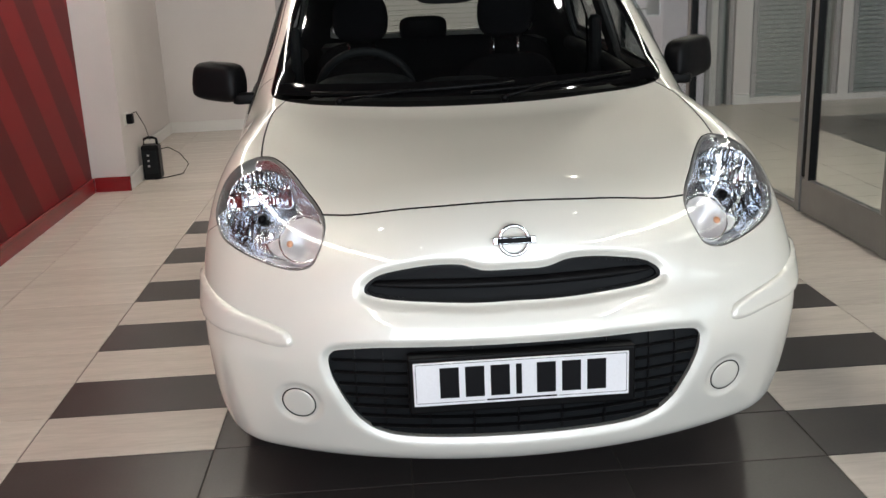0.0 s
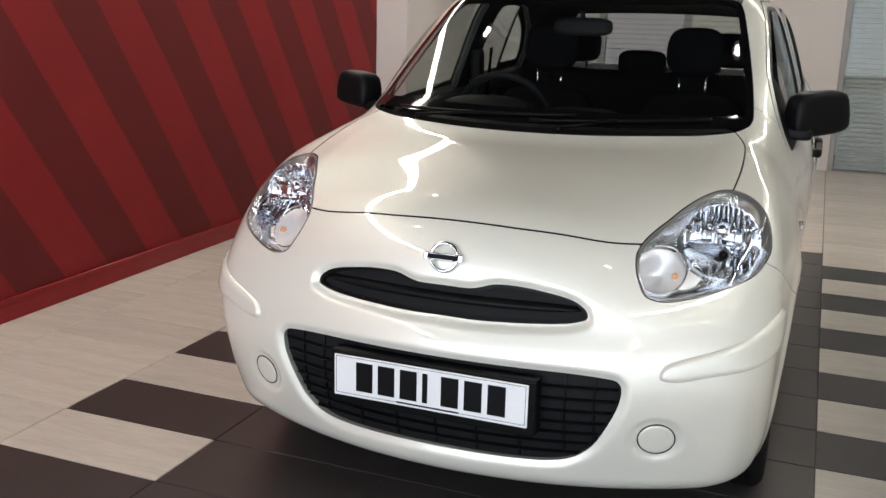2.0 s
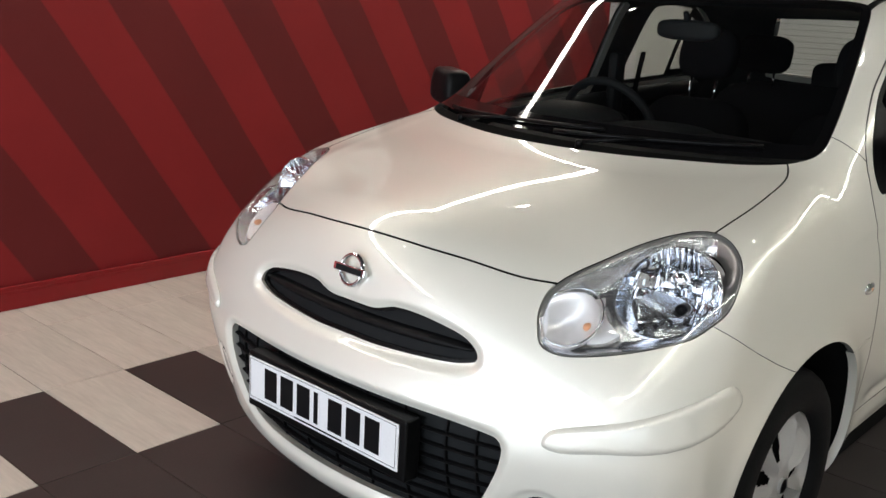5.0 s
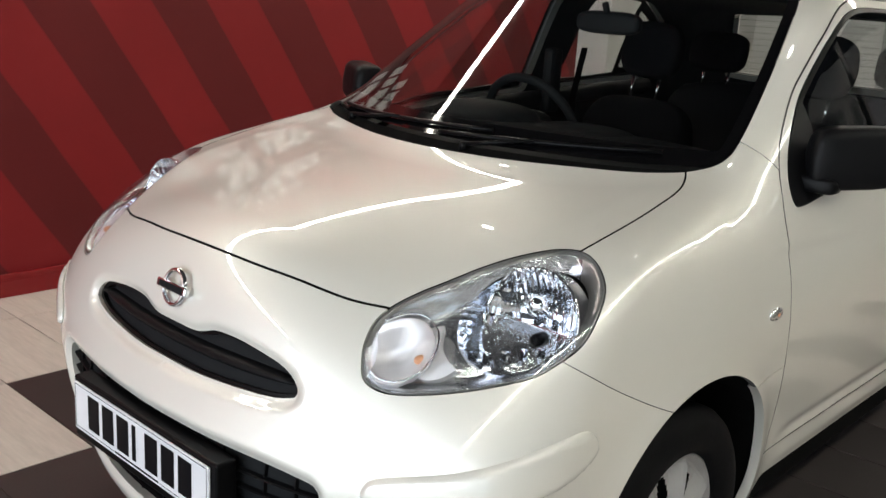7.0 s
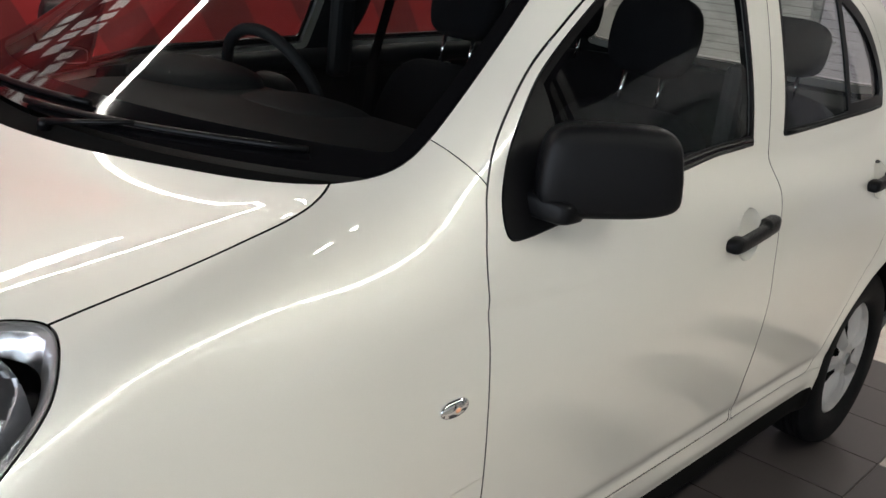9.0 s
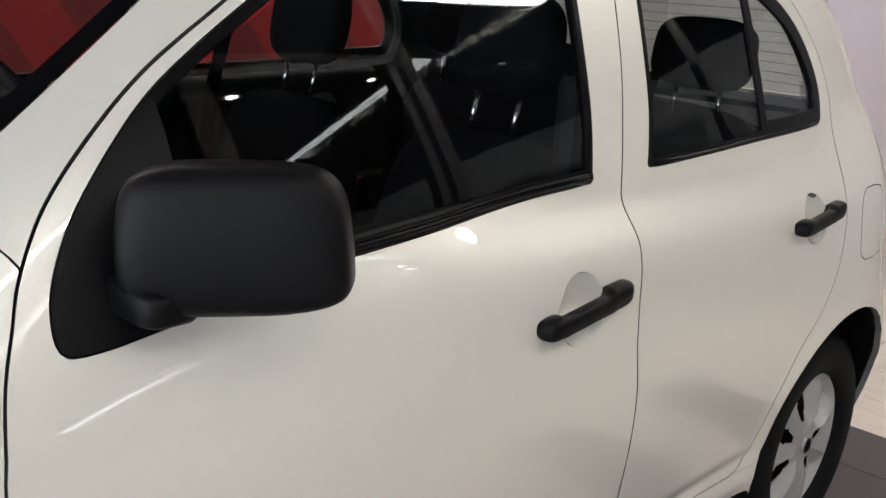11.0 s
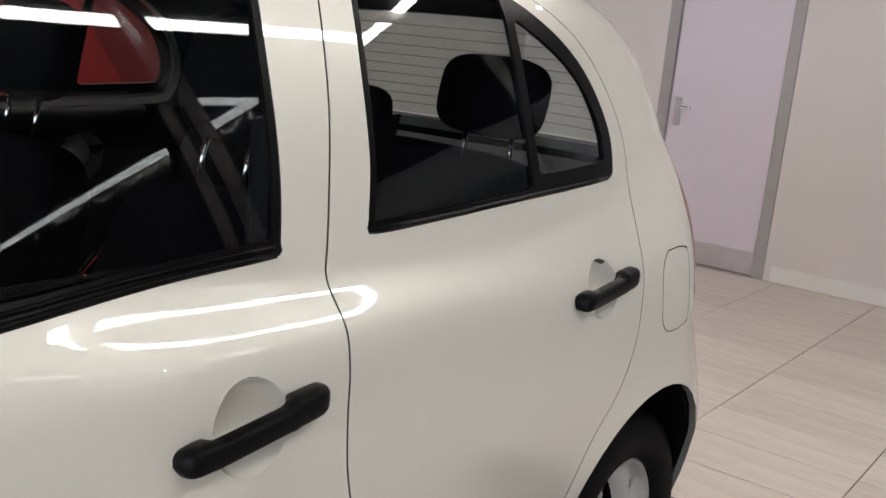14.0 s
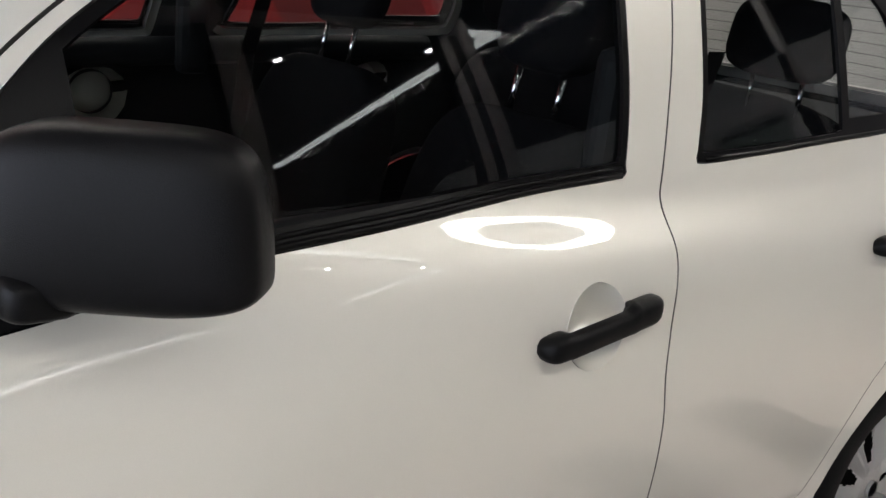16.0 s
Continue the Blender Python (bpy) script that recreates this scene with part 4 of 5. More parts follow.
def glazing(mesh):
    """Side glass on the smooth curve of the cabin side, a little inside its trim."""
    V, N, T = mesh
    sgn = np.sign(V[:, 0])

    def gx(y, z):
        return house(y) - .27 * (z - 1.06) - .22 * (z - 1.06) * np.abs(z - 1.06) - .006
    W = V.copy()
    W[:, 0] = sgn * gx(V[:, 1], V[:, 2])
    e = 1e-3
    n = np.stack([sgn, -(gx(V[:, 1] + e, V[:, 2]) - gx(V[:, 1] - e, V[:, 2])) / (2 * e), -(gx(V[:, 1], V[:, 2] + e) - gx(V[:, 1], V[:, 2] - e)) / (2 * e)], 1)
    return W, n / np.linalg.norm(n, axis=1, keepdims=True), T


fglass, rglass, qglass = glazing(fglass), glazing(rglass), glazing(qglass)


def cup(cy, cz, ry, rz, s, parent):
    """The hand cup behind a door handle: a smooth round dish with a crisp edge."""
    nr, na = 16, 60
    rr, aa = np.meshgrid(np.linspace(0, 1, nr + 1), np.linspace(0, 2 * np.pi, na, endpoint=False), indexing="ij")
    y, z = cy + ry * rr.ravel() * np.cos(aa.ravel()), cz + rz * rr.ravel() * np.sin(aa.ravel())
    o = np.stack([np.full(len(y), .3), y, z], 1)
    P = march(o, np.tile((1.0, 0, 0), (len(y), 1)), .8)
    P[:, 0] += .0015 - .056 * (1 - rr.ravel() ** 3.2)
    P[:, 0] *= s
    i = np.arange(nr)[:, None] * na + np.arange(na)[None]
    j = np.arange(nr)[:, None] * na + (np.arange(na)[None] + 1) % na
    q = np.stack([i.ravel(), j.ravel(), j.ravel() + na, i.ravel() + na], 1)
    me = bpy.data.meshes.new("handle_cup")
    me.from_pydata(P.tolist(), [], (q if s > 0 else q[:, ::-1]).tolist())
    me.materials.append(PAINT)
    me.shade_smooth()
    ob = new("handle_cup", me)
    ob.parent = parent
    ob.matrix_parent_inverse = parent.matrix_world.inverted()


def handle(y0, z0, y1, z1, s, parent):
    """A pull handle: a bar on two feet, with a lock cap at its rear end."""
    n, m = 44, 18
    xa, xb = side_x(y0 + .02, z0), side_x(y1 - .02, z1)
    bm = bmesh.new()
    rings = []
    for k in range(n + 1):
        t = k / n
        y, z = y0 + (y1 - y0) * t, z0 + (z1 - z0) * t
        end = max(0.0, 1 - abs(2 * t - 1) ** 14) ** .5
        cap = min(max((t - .66) / .07, 0), 1)
        cap = cap * cap * (3 - 2 * cap)
        foot = min(max((.22 - t) / .10, 0), 1)
        foot = foot * foot * (3 - 2 * foot)
        hz = (.0150 + .0040 * cap + .0020 * foot) * (.25 + .75 * end)
        z += .0030 * cap + .0015 * foot
        flat = xa + (xb - xa) * t
        skin = side_x(y, z)
        out = flat + .008 + .022 * end
        into = skin - .004 if t < .16 or t > .74 else flat + .006
        cx, hx = (out + into) / 2, (out - into) / 2
        rings.append([bm.verts.new(((cx + hx * math.copysign(abs(math.cos(a)) ** .75, math.cos(a))) * s, y, z + hz * math.copysign(abs(math.sin(a)) ** .6, math.sin(a))))
                      for a in [2 * math.pi * i / m for i in range(m)]])
    for r0, r1 in zip(rings, rings[1:]):
        for i in range(m):
            bm.faces.new((r0[i], r0[(i + 1) % m], r1[(i + 1) % m], r1[i]))
    bm.faces.new(rings[0])
    bm.faces.new(rings[-1])
    bmesh.ops.recalc_face_normals(bm, faces=bm.faces)
    return part("door_handle", bm, BLACK, parent, "black plastic pull handle", True)


for s in (1, -1):
    d = panel("front_door", half(fdoors, s), PAINT, car, edge=GAP_SHADE)
    panel("window_trim", half(ftrim, s), TRIM, d, "black rubber window trim", .006)
    panel("mirror_sail", half(shifted(sail, -.002), s), BLACK, d, "black plastic mirror base triangle", .012)
    panel("door_glass", half(fglass, s), GLASS, d, "clear side window glass", 0).visible_shadow = False
    for up, r in ((.0035, .0042), (.0125, .0032)):
        pts = [(s * (side_x(y, float(strip_z(np.array([y]))[0]) + up) + .0005), y, float(strip_z(np.array([y]))[0]) + up) for y in np.linspace(1.40, 2.058, 14)]
        part("belt_strip", tube_bm(pts, r, 8), TRIM, d, "black rubber strip below the glass", True)
    cup(*CUPS[0], s, d)
    handle(1.864, .868, 2.072, .893, s, d)
    d = panel("rear_door", half(rdoors, s), PAINT, car, edge=GAP_SHADE)
    panel("window_trim", half(rtrim, s), TRIM, d, "black rubber window trim", .006)
    panel("door_glass", half(rglass, s), GLASS, d, "clear side window glass", 0).visible_shadow = False
    panel("quarter_glass", half(qglass, s), GLASS, d, "small fixed quarter glass", 0).visible_shadow = False
    pts = [(s * (side_x(y, float(strip_r(np.array([y]))[0]) + .004) + .0005), y, float(strip_r(np.array([y]))[0]) + .004) for y in np.linspace(2.24, 2.89, 14)]
    part("belt_strip", tube_bm(pts, .004, 8), TRIM, d, "black rubber strip below the glass", True)
    cup(*CUPS[1], s, d)
    handle(2.672, .905, 2.870, .926, s, d)

# inner lining: backs the gaps and closes the cabin
INNER = grid_shell(44, 70, 16, 150, relief=False)
inner = clip(INNER, -(arch_field(INNER[0]) - .03))
for f in (lamp_field, yz(FRONT_WIN), yz(REAR_WIN), xy(SCREEN_TOP, .95)):
    inner = clip(inner, .012 - f(inner[0]))
inner = clip(inner, .02 - np.where(inner[0][:, 1] > 3.0, outline(inner[0][:, 0], inner[0][:, 2], curve(both([(0, 1.385), (.40, 1.375), (.47, 1.35), (.54, 1.16), (.53, 1.10), (0, 1.085)]))), .08))
inner = clip(inner, .030 - cup_field(inner[0]))
lining = panel("inner_lining", shifted(inner, .032), CABIN, car, "dark inner lining of the cabin", 0)

# grille: recessed back, surround and one wing-shaped bar
panel("grille_back", shifted(grille_hole, .05), UNDER, car, "black recess behind the grille", 0)
g_ring, _ = split(grille_hole, lambda V: -.007 - xz(GRILLE)(V), 0)
panel("grille_surround", shifted(g_ring, .010), TRIM, car, "gloss black grille surround", .03)


def bar_bm(x0, x1, zf, high, deep, back, n=40):
    """A slat that follows the nose from x0 to x1."""
    bm = bmesh.new()
    rings = []
    for k in range(n + 1):
        x = x0 + (x1 - x0) * k / n
        z = zf(x)
        y = front_y(x, z) + back
        hz = high(x) if callable(high) else high
        rings.append([bm.verts.new((x, y + a * deep, z + b * hz)) for a, b in ((0, -.35), (-.12, 0), (0, .35), (.4, .5), (1, .5), (1, -.5), (.4, -.5))])
    for r0, r1 in zip(rings, rings[1:]):
        for i in range(7):
            bm.faces.new((r0[i], r0[(i + 1) % 7], r1[(i + 1) % 7], r1[i]))
    bm.faces.new(rings[0])
    bm.faces.new(rings[-1])
    bmesh.ops.recalc_face_normals(bm, faces=bm.faces)
    return bm


part("grille_bar", bar_bm(-.345, .345, lambda x: .672 + .05 * x * x, lambda x: .020 * (1 - (abs(x) / .36) ** 6) + .004, .035, .018), BLACK, car, "black wing-shaped grille bar", True)
for k in range(21):
    x = -.30 + .03 * k
    part("grille_rib", box_bm(x - .0015, x + .0015, front_y(x, .70) + .036, front_y(x, .70) + .05, .645, .712 - .1 * x * x), TRIM, car)

# lower intake with its slats and uprights
panel("intake_back", shifted(intake_hole, .06), UNDER, car, "black recess behind the lower intake", 0)
edge_at = spl((.283, .303, .336, .379, .45, .498, .52, .538), (.20, .348, .392, .42, .452, .46, .452, .20))
for z in (.310, .340, .370, .400, .432, .464, .496):
    w = float(edge_at(np.array([z]))[0]) - .004
    part("intake_slat", bar_bm(-w, w, lambda x: z, .0065, .022, .022), BLACK, car, smooth=False)
for x in (-.40, -.33, -.22, -.11, 0, .11, .22, .33, .40):
    zs = np.linspace(.289 if abs(x) < .3 else (.30 if abs(x) < .35 else .345), .532, 9)
    bm = bmesh.new()
    rings = []
    for z in zs:
        y = front_y(x, z) + .026
        rings.append([bm.verts.new(p) for p in ((x - .002, y, z), (x + .002, y, z), (x + .002, y + .02, z), (x - .002, y + .02, z))])
    for r0, r1 in zip(rings, rings[1:]):
        for k in range(4):
            bm.faces.new((r0[k], r0[(k + 1) % 4], r1[(k + 1) % 4], r1[k]))
    bm.faces.new(rings[0])
    bm.faces.new(rings[-1])
    bmesh.ops.recalc_face_normals(bm, faces=bm.faces)
    part("intake_upright", bm, BLACK, car)

# rubbing pads on the bumper corners
for s in (1, -1):
    def pad_field(V):
        return np.where((V[:, 1] < .7) & (V[:, 0] * s > .35), outline(V[:, 1] * .5705 + np.abs(V[:, 0]) * .8213, V[:, 2], PAD), .08)
    pad, _ = split(FULL, pad_field, 0)
    panel("bumper_pad", shifted(pad, -.011 * ease((-pad_field(pad[0]) + .003) / .010)), PAINT, bumper_ob, "raised body-coloured bumper pad", .010)

# fog lamp blanks
def nose_ring(cx, cz, r, back, n=48):
    """Points of a circle laid on the nose, moved back by a distance."""
    a = np.linspace(0, 2 * np.pi, n, endpoint=False)
    x, z = cx + r * np.cos(a), cz + r * np.sin(a)
    P = march(np.stack([x, np.full(n, .62), z], 1), np.tile((0, -1.0, 0), (n, 1)), .7)
    P[:, 1] += back
    return P


for s in (1, -1):
    bm = bmesh.new()
    rings = [[bm.verts.new(p) for p in nose_ring(s * .549, .372, r, back)] for r, back in ((.0415, .012), (.0412, .0062), (.0398, .0046), (.034, .0040), (.022, .0038), (.010, .0036), (.001, .0036))]
    for r0, r1 in zip(rings, rings[1:]):
        for k in range(48):
            bm.faces.new((r0[k], r0[(k + 1) % 48], r1[(k + 1) % 48], r1[k]))
    bm.faces.new(rings[-1])
    bmesh.ops.recalc_face_normals(bm, faces=bm.faces)
    if sum(f.normal.y for f in bm.faces) > 0:
        bmesh.ops.reverse_faces(bm, faces=bm.faces)
    part("fog_lamp_blank", bm, PAINT, bumper_ob, "round body-coloured fog lamp blank", True)
    seam = [Vector(p) for p in nose_ring(s * .549, .372, .0428, .0068)]
    part("blank_seam", tube_bm(seam + seam[:2], .0016, 6), UNDER, bumper_ob, "dark seam round the fog lamp blank", True)

# number plate on its black backing, characters as plain bars
yb = -.012
part("plate_backing", box_bm(-.272, .278, yb + .006, .040, .380, .524, .005), TRIM, car, "black plastic plate holder")
plate = part("number_plate", box_bm(-.26, .26, yb, yb + .0055, .403, .514, .002), PLATE, car, "white number plate with black characters as bars")
for x0 in (-.197, -.136, -.075, -.014, .036, .097, .158):
    part("character_bar", box_bm(x0, x0 + (.014 if abs(x0 + .014) < .001 else .046), yb - .0012, yb - .0002, .422, .500), INK, plate)
part("dealer_text_bar", box_bm(-.085, .085, yb - .0010, yb - .0002, .4095, .4135), BLACK, plate, "thin line of small print")
for a in (box_bm(-.254, .254, yb - .0008, yb - .0002, .5095, .5105), box_bm(-.254, -.09, yb - .0008, yb - .0002, .4105, .4115), box_bm(.09, .254, yb - .0008, yb - .0002, .4105, .4115),
          box_bm(-.2545, -.2535, yb - .0008, yb - .0002, .4116, .5094), box_bm(.2535, .2545, yb - .0008, yb - .0002, .4116, .5094)):
    part("border_line", a, INK, plate)

# badge: a chrome ring with a bar across
by = front_y(0, .778) - .008
tilt = Matrix.Rotation(radians(-14), 4, "X")
ring_bm = lathe_bm([(.030, -.001), (.031, -.006), (.035, -.009), (.039, -.006), (.040, -.001)], (0, 0, 0), 56, "y", 1, False)
bmesh.ops.transform(ring_bm, matrix=Matrix.Translation((0, by, .778)) @ tilt, verts=ring_bm.verts)
badge = part("badge", ring_bm, CHROME, car, "round chrome badge with a cross bar", True)
cross = box_bm(-.052, .052, -.013, -.002, -.0095, .0095, .003)
bmesh.ops.transform(cross, matrix=Matrix.Translation((0, by, .778)) @ tilt, verts=cross.verts)
part("cross_bar", cross, CHROME, badge)
ink = box_bm(-.042, .042, -.0138, -.0131, -.0062, .0062)
bmesh.ops.transform(ink, matrix=Matrix.Translation((0, by, .778)) @ tilt, verts=ink.verts)
part("lettering_bar", ink, CABIN, badge, "dark engraved lettering as a bar")

# side repeaters
for s in (1, -1):
    x = side_x(1.067, .748)
    b = pillow_bm((s * (x + .002), 1.067, .748), (.016, .062, .030), 2.2, 20, 12)
    rep = part("side_repeater", b, CHROME, car, "small clear side repeater with amber core", True)
    b = pillow_bm((s * (x + .0075), 1.067, .748), (.008, .016, .010), 2.0, 14, 8)
    part("amber_core", b, AMBER, rep, smooth=True)

# headlights: clear lens, dark rim, silver housing, two reflector bowls with bulbs
FLUTED, _fn, _fb = nodes_of("fluted_indicator_reflector")
_fb.inputs["Metallic"].default_value, _fb.inputs["Roughness"].default_value = 0.55, 0.3
_fb.inputs["Base Color"].default_value = (0.88, 0.87, 0.88, 1)
_wv, _wb, _wc = _fn.nodes.new("ShaderNodeTexWave"), _fn.nodes.new("ShaderNodeBump"), _fn.nodes.new("ShaderNodeTexCoord")
_wv.wave_type, _wv.bands_direction = "BANDS", "DIAGONAL"
_wv.inputs["Scale"].default_value = 150
_wb.inputs["Strength"].default_value, _wb.inputs["Distance"].default_value = 0.5, 0.001
_fn.links.new(_wc.outputs["Object"], _wv.inputs["Vector"])
_fn.links.new(_wv.outputs["Fac"], _wb.inputs["Height"])
_fn.links.new(_wb.outputs[0], _fb.inputs["Normal"])
HOUSING, _hn, _hb = nodes_of("ribbed_silver_housing")
_hb.inputs["Metallic"].default_value, _hb.inputs["Roughness"].default_value = 0.95, 0.13
_hb.inputs["Base Color"].default_value = (0.88, 0.89, 0.92, 1)
_hw, _hp, _hc = _hn.nodes.new("ShaderNodeTexWave"), _hn.nodes.new("ShaderNodeBump"), _hn.nodes.new("ShaderNodeTexCoord")
_hw.wave_type, _hw.bands_direction = "BANDS", "X"
_hw.inputs["Scale"].default_value, _hw.inputs["Distortion"].default_value = 170, 0.0
_hp.inputs["Strength"].default_value, _hp.inputs["Distance"].default_value = 0.30, 0.001
_hn.links.new(_hc.outputs["Object"], _hw.inputs["Vector"])
_hn.links.new(_hw.outputs["Fac"], _hp.inputs["Height"])
_hn.links.new(_hp.outputs[0], _hb.inputs["Normal"])
DARKRIM = surface("smoked_lamp_rim", (0.32, 0.315, 0.31), 0.28, 0.75, vary=(12, 0.1))


def bowl(apex, toward, radius, depth, columns, name, parent, material):
    """A dished reflector opening toward a direction: upright flutes above and below, broad plain facets between."""
    steps, rows = columns * 4, 30
    bm = bmesh.new()
    grid = {}
    for i in range(steps + 1):
        for j in range(rows + 1):
            u, v = -1 + 2 * i / steps, -1 + 2 * j / rows
            k = max(1.0, math.hypot(u, v))
            u, v = u / k, v / k
            wave = abs(math.sin(math.pi * i / 4))
            band = 1.0 if v < -.12 else (.75 if v > .45 else .12)
            broad = .10 * abs(math.sin(2.3 * math.pi * u + .6)) if -.12 <= v <= .45 else 0
            step = .05 if v < -.12 else (.035 if v > .45 else 0)
            grid[i, j] = bm.verts.new((radius * u, radius * v, depth * (u * u + v * v) + depth * (.075 * band * wave + broad + step)))
    for i in range(steps):
        for j in range(rows):
            quad = [grid[i, j], grid[i + 1, j], grid[i + 1, j + 1], grid[i, j + 1]]
            if len({tuple(round(c, 5) for c in q.co) for q in quad}) == 4:
                bm.faces.new(quad)
    z = Vector(toward).normalized()
    x = Vector((0, 0, 1)).cross(z).normalized()
    y = z.cross(x)
    m = Matrix.Translation(apex) @ Matrix((x, y, z)).transposed().to_4x4()
    bmesh.ops.transform(bm, matrix=m, verts=bm.verts)
    return part(name, bm, material, parent)


def axis_gap(V, apex, toward, radius, s):
    """Distance from a bowl's axis, less its radius."""
    a, t = np.array((apex[0] * s, apex[1], apex[2])), np.array((toward[0] * s, toward[1], toward[2]))
    t = t / np.linalg.norm(t)
    w = V - a
    return np.linalg.norm(w - (w @ t)[:, None] * t, axis=1) - radius


def smoked_field(V):
    """The dark rear end of the lamp and the dark band along its upper edge."""
    p = np.stack([np.abs(V[:, 0]), V[:, 1], V[:, 2]], 1)
    u, v = p @ LAMP_U, p @ LAMP_V
    return np.minimum(.848 - u, np.maximum(-.012 - lamp_field(V), .615 + .53 * (u - .48) - v))


MAIN_BOWL, TURN_BOWL = ((.626, .490, .797), (.10, -.95, .26), .097), ((.512, .262, .762), (.05, -.96, .24), .051)


for s in (1, -1):
    mesh = half(lamps, s)
    rim, inside = split(mesh, lambda V: -.003 - lamp_field(V), 0)
    lens = panel("headlight", inside, LENS, car, "clear headlight lens over bright silver reflectors", 0)
    lens.visible_shadow = False
    panel("lamp_seal", rim, DARKRIM, lens, "black seal round the headlight", .012)
    gi = lamp_field(inside[0])
    back = shifted(inside, .004 + .046 * ease((-gi - .004) / .030))
    for b in (MAIN_BOWL,):
        back = clip(back, -axis_gap(back[0], *b, s))
    smoked, bright = split(back, smoked_field, 0)
    panel("lamp_bucket", shifted(inside, .105), HOUSING, lens, "silver back of the lamp", 0)
    panel("lamp_housing", bright, HOUSING, lens, "satin silver lamp housing", 0)
    panel("smoked_surround", smoked, DARKRIM, lens, "smoked dark rear surround of the lamp", 0)
    for (c, t, r), name, depth, m in ((MAIN_BOWL, "main_reflector", .062, REFLECTOR),):
        bowl((c[0] * s, c[1], c[2]), (t[0] * s, t[1], t[2]), r, depth, 15, name, lens, m)
        tv = Vector((t[0] * s, t[1], t[2])).normalized()
        ringp = Vector((c[0] * s, c[1], c[2])) + tv * depth
        e1 = tv.cross(Vector((0, 0, 1))).normalized()
        e2 = tv.cross(e1)
        rim_pts = np.array([ringp + (e1 * math.cos(a) + e2 * math.sin(a)) * r for a in np.linspace(0, 2 * math.pi, 49)])
        out = march(rim_pts, np.tile(np.array(tv), (49, 1)), .4)
        far = np.linalg.norm(out - rim_pts, axis=1)
        sunk = .004 + .046 * ease((-lamp_field(out) - .004) / .030)
        reach = np.clip(far - sunk * 1.1, -.06, np.maximum(far - .006, 0))
        bm = bmesh.new()
        r0 = [bm.verts.new(p) for p in rim_pts[:-1]]
        r1 = [bm.verts.new(p + np.array(tv) * q) for p, q in zip(rim_pts[:-1], reach[:-1])]
        for k in range(48):
            bm.faces.new((r0[k], r0[(k + 1) % 48], r1[(k + 1) % 48], r1[k]))
        part("reflector_skirt", bm, REFLECTOR, lens, "silver reflector skirt", False)
        part("reflector_rim", tube_bm([ringp + (e1 * math.cos(a) + e2 * math.sin(a)) * r for a in np.linspace(0, 2 * math.pi, 49)], .0032, 8), CHROME, lens, "chrome reflector rim", True)
    part("bulb_cap", lathe_bm([(0, -.020), (.010, -.019), (.013, -.012), (.013, .012)], (s * .640, .452, .775), 20, "y"), TRIM, lens, "dark bulb cap", True)
    part("bulb_shield", lathe_bm([(0, -.022), (.016, -.020), (.021, -.010), (.021, .015)], (s * .630, .455, .838), 20, "y"), CHROME, lens, "chrome bulb shield", True)
    part("reflector_shelf", box_bm(s * .634 - .080, s * .634 + .080, .432, .480, .803, .808, .002), CHROME, lens, "chrome shelf across the reflector")
    turn = clip(inside, axis_gap(inside[0], *TURN_BOWL[:2], .060, s))
    turn = clip(turn, .006 + lamp_field(turn[0]))
    away = axis_gap(turn[0], *TURN_BOWL[:2], .060, s)
    panel("indicator_reflector", shifted(turn, .010 + .034 * ease(-away / .050)), FLUTED, lens, "finely fluted indicator reflector", .012)
    ib = Vector((s * .548, front_y(.548, .760) + .030, .760))
    part("indicator_bulb", pillow_bm(ib, (.017, .026, .017), 2.0, 20, 14), AMBER, lens, "amber indicator bulb", True)
    edge_pts = [p for p in turn[0][np.abs(away) < .0012]]
    edge_pts.sort(key=lambda p: math.atan2(p[2] - TURN_BOWL[0][2], (p[0] * s - TURN_BOWL[0][0])))
    if len(edge_pts) > 8:
        line = [Vector(p) + Vector((0, .012, 0)) for p in edge_pts[::max(1, len(edge_pts) // 24)]]
        part("indicator_rim", tube_bm([q for q, r in zip(line, line[1:]) if (q - r).length < .03], .0022, 6), CHROME, lens, "bright rim of the indicator", True)
    inset = clip(inside, axis_gap(inside[0], (.565, .33, .765), (.05, -.96, .24), .050, s))
    inset = clip(inset, -axis_gap(inset[0], *TURN_BOWL[:2], .0605, s))
    inset = clip(inset, -axis_gap(inset[0], *MAIN_BOWL, s))
    panel("inner_panel", shifted(inset, .024), FLUTED, lens, "finely lined silver inner panel", .02)
    # chrome ribs on the housing floor
    for k in range(6):
        x, y = .565 + .020 * k, .285 + .027 * k
        part("housing_rib", box_bm(s * x - .006, s * x + .006, y, y + .012, .735 + .003 * k, .757 + .003 * k, .002), CHROME, lens)


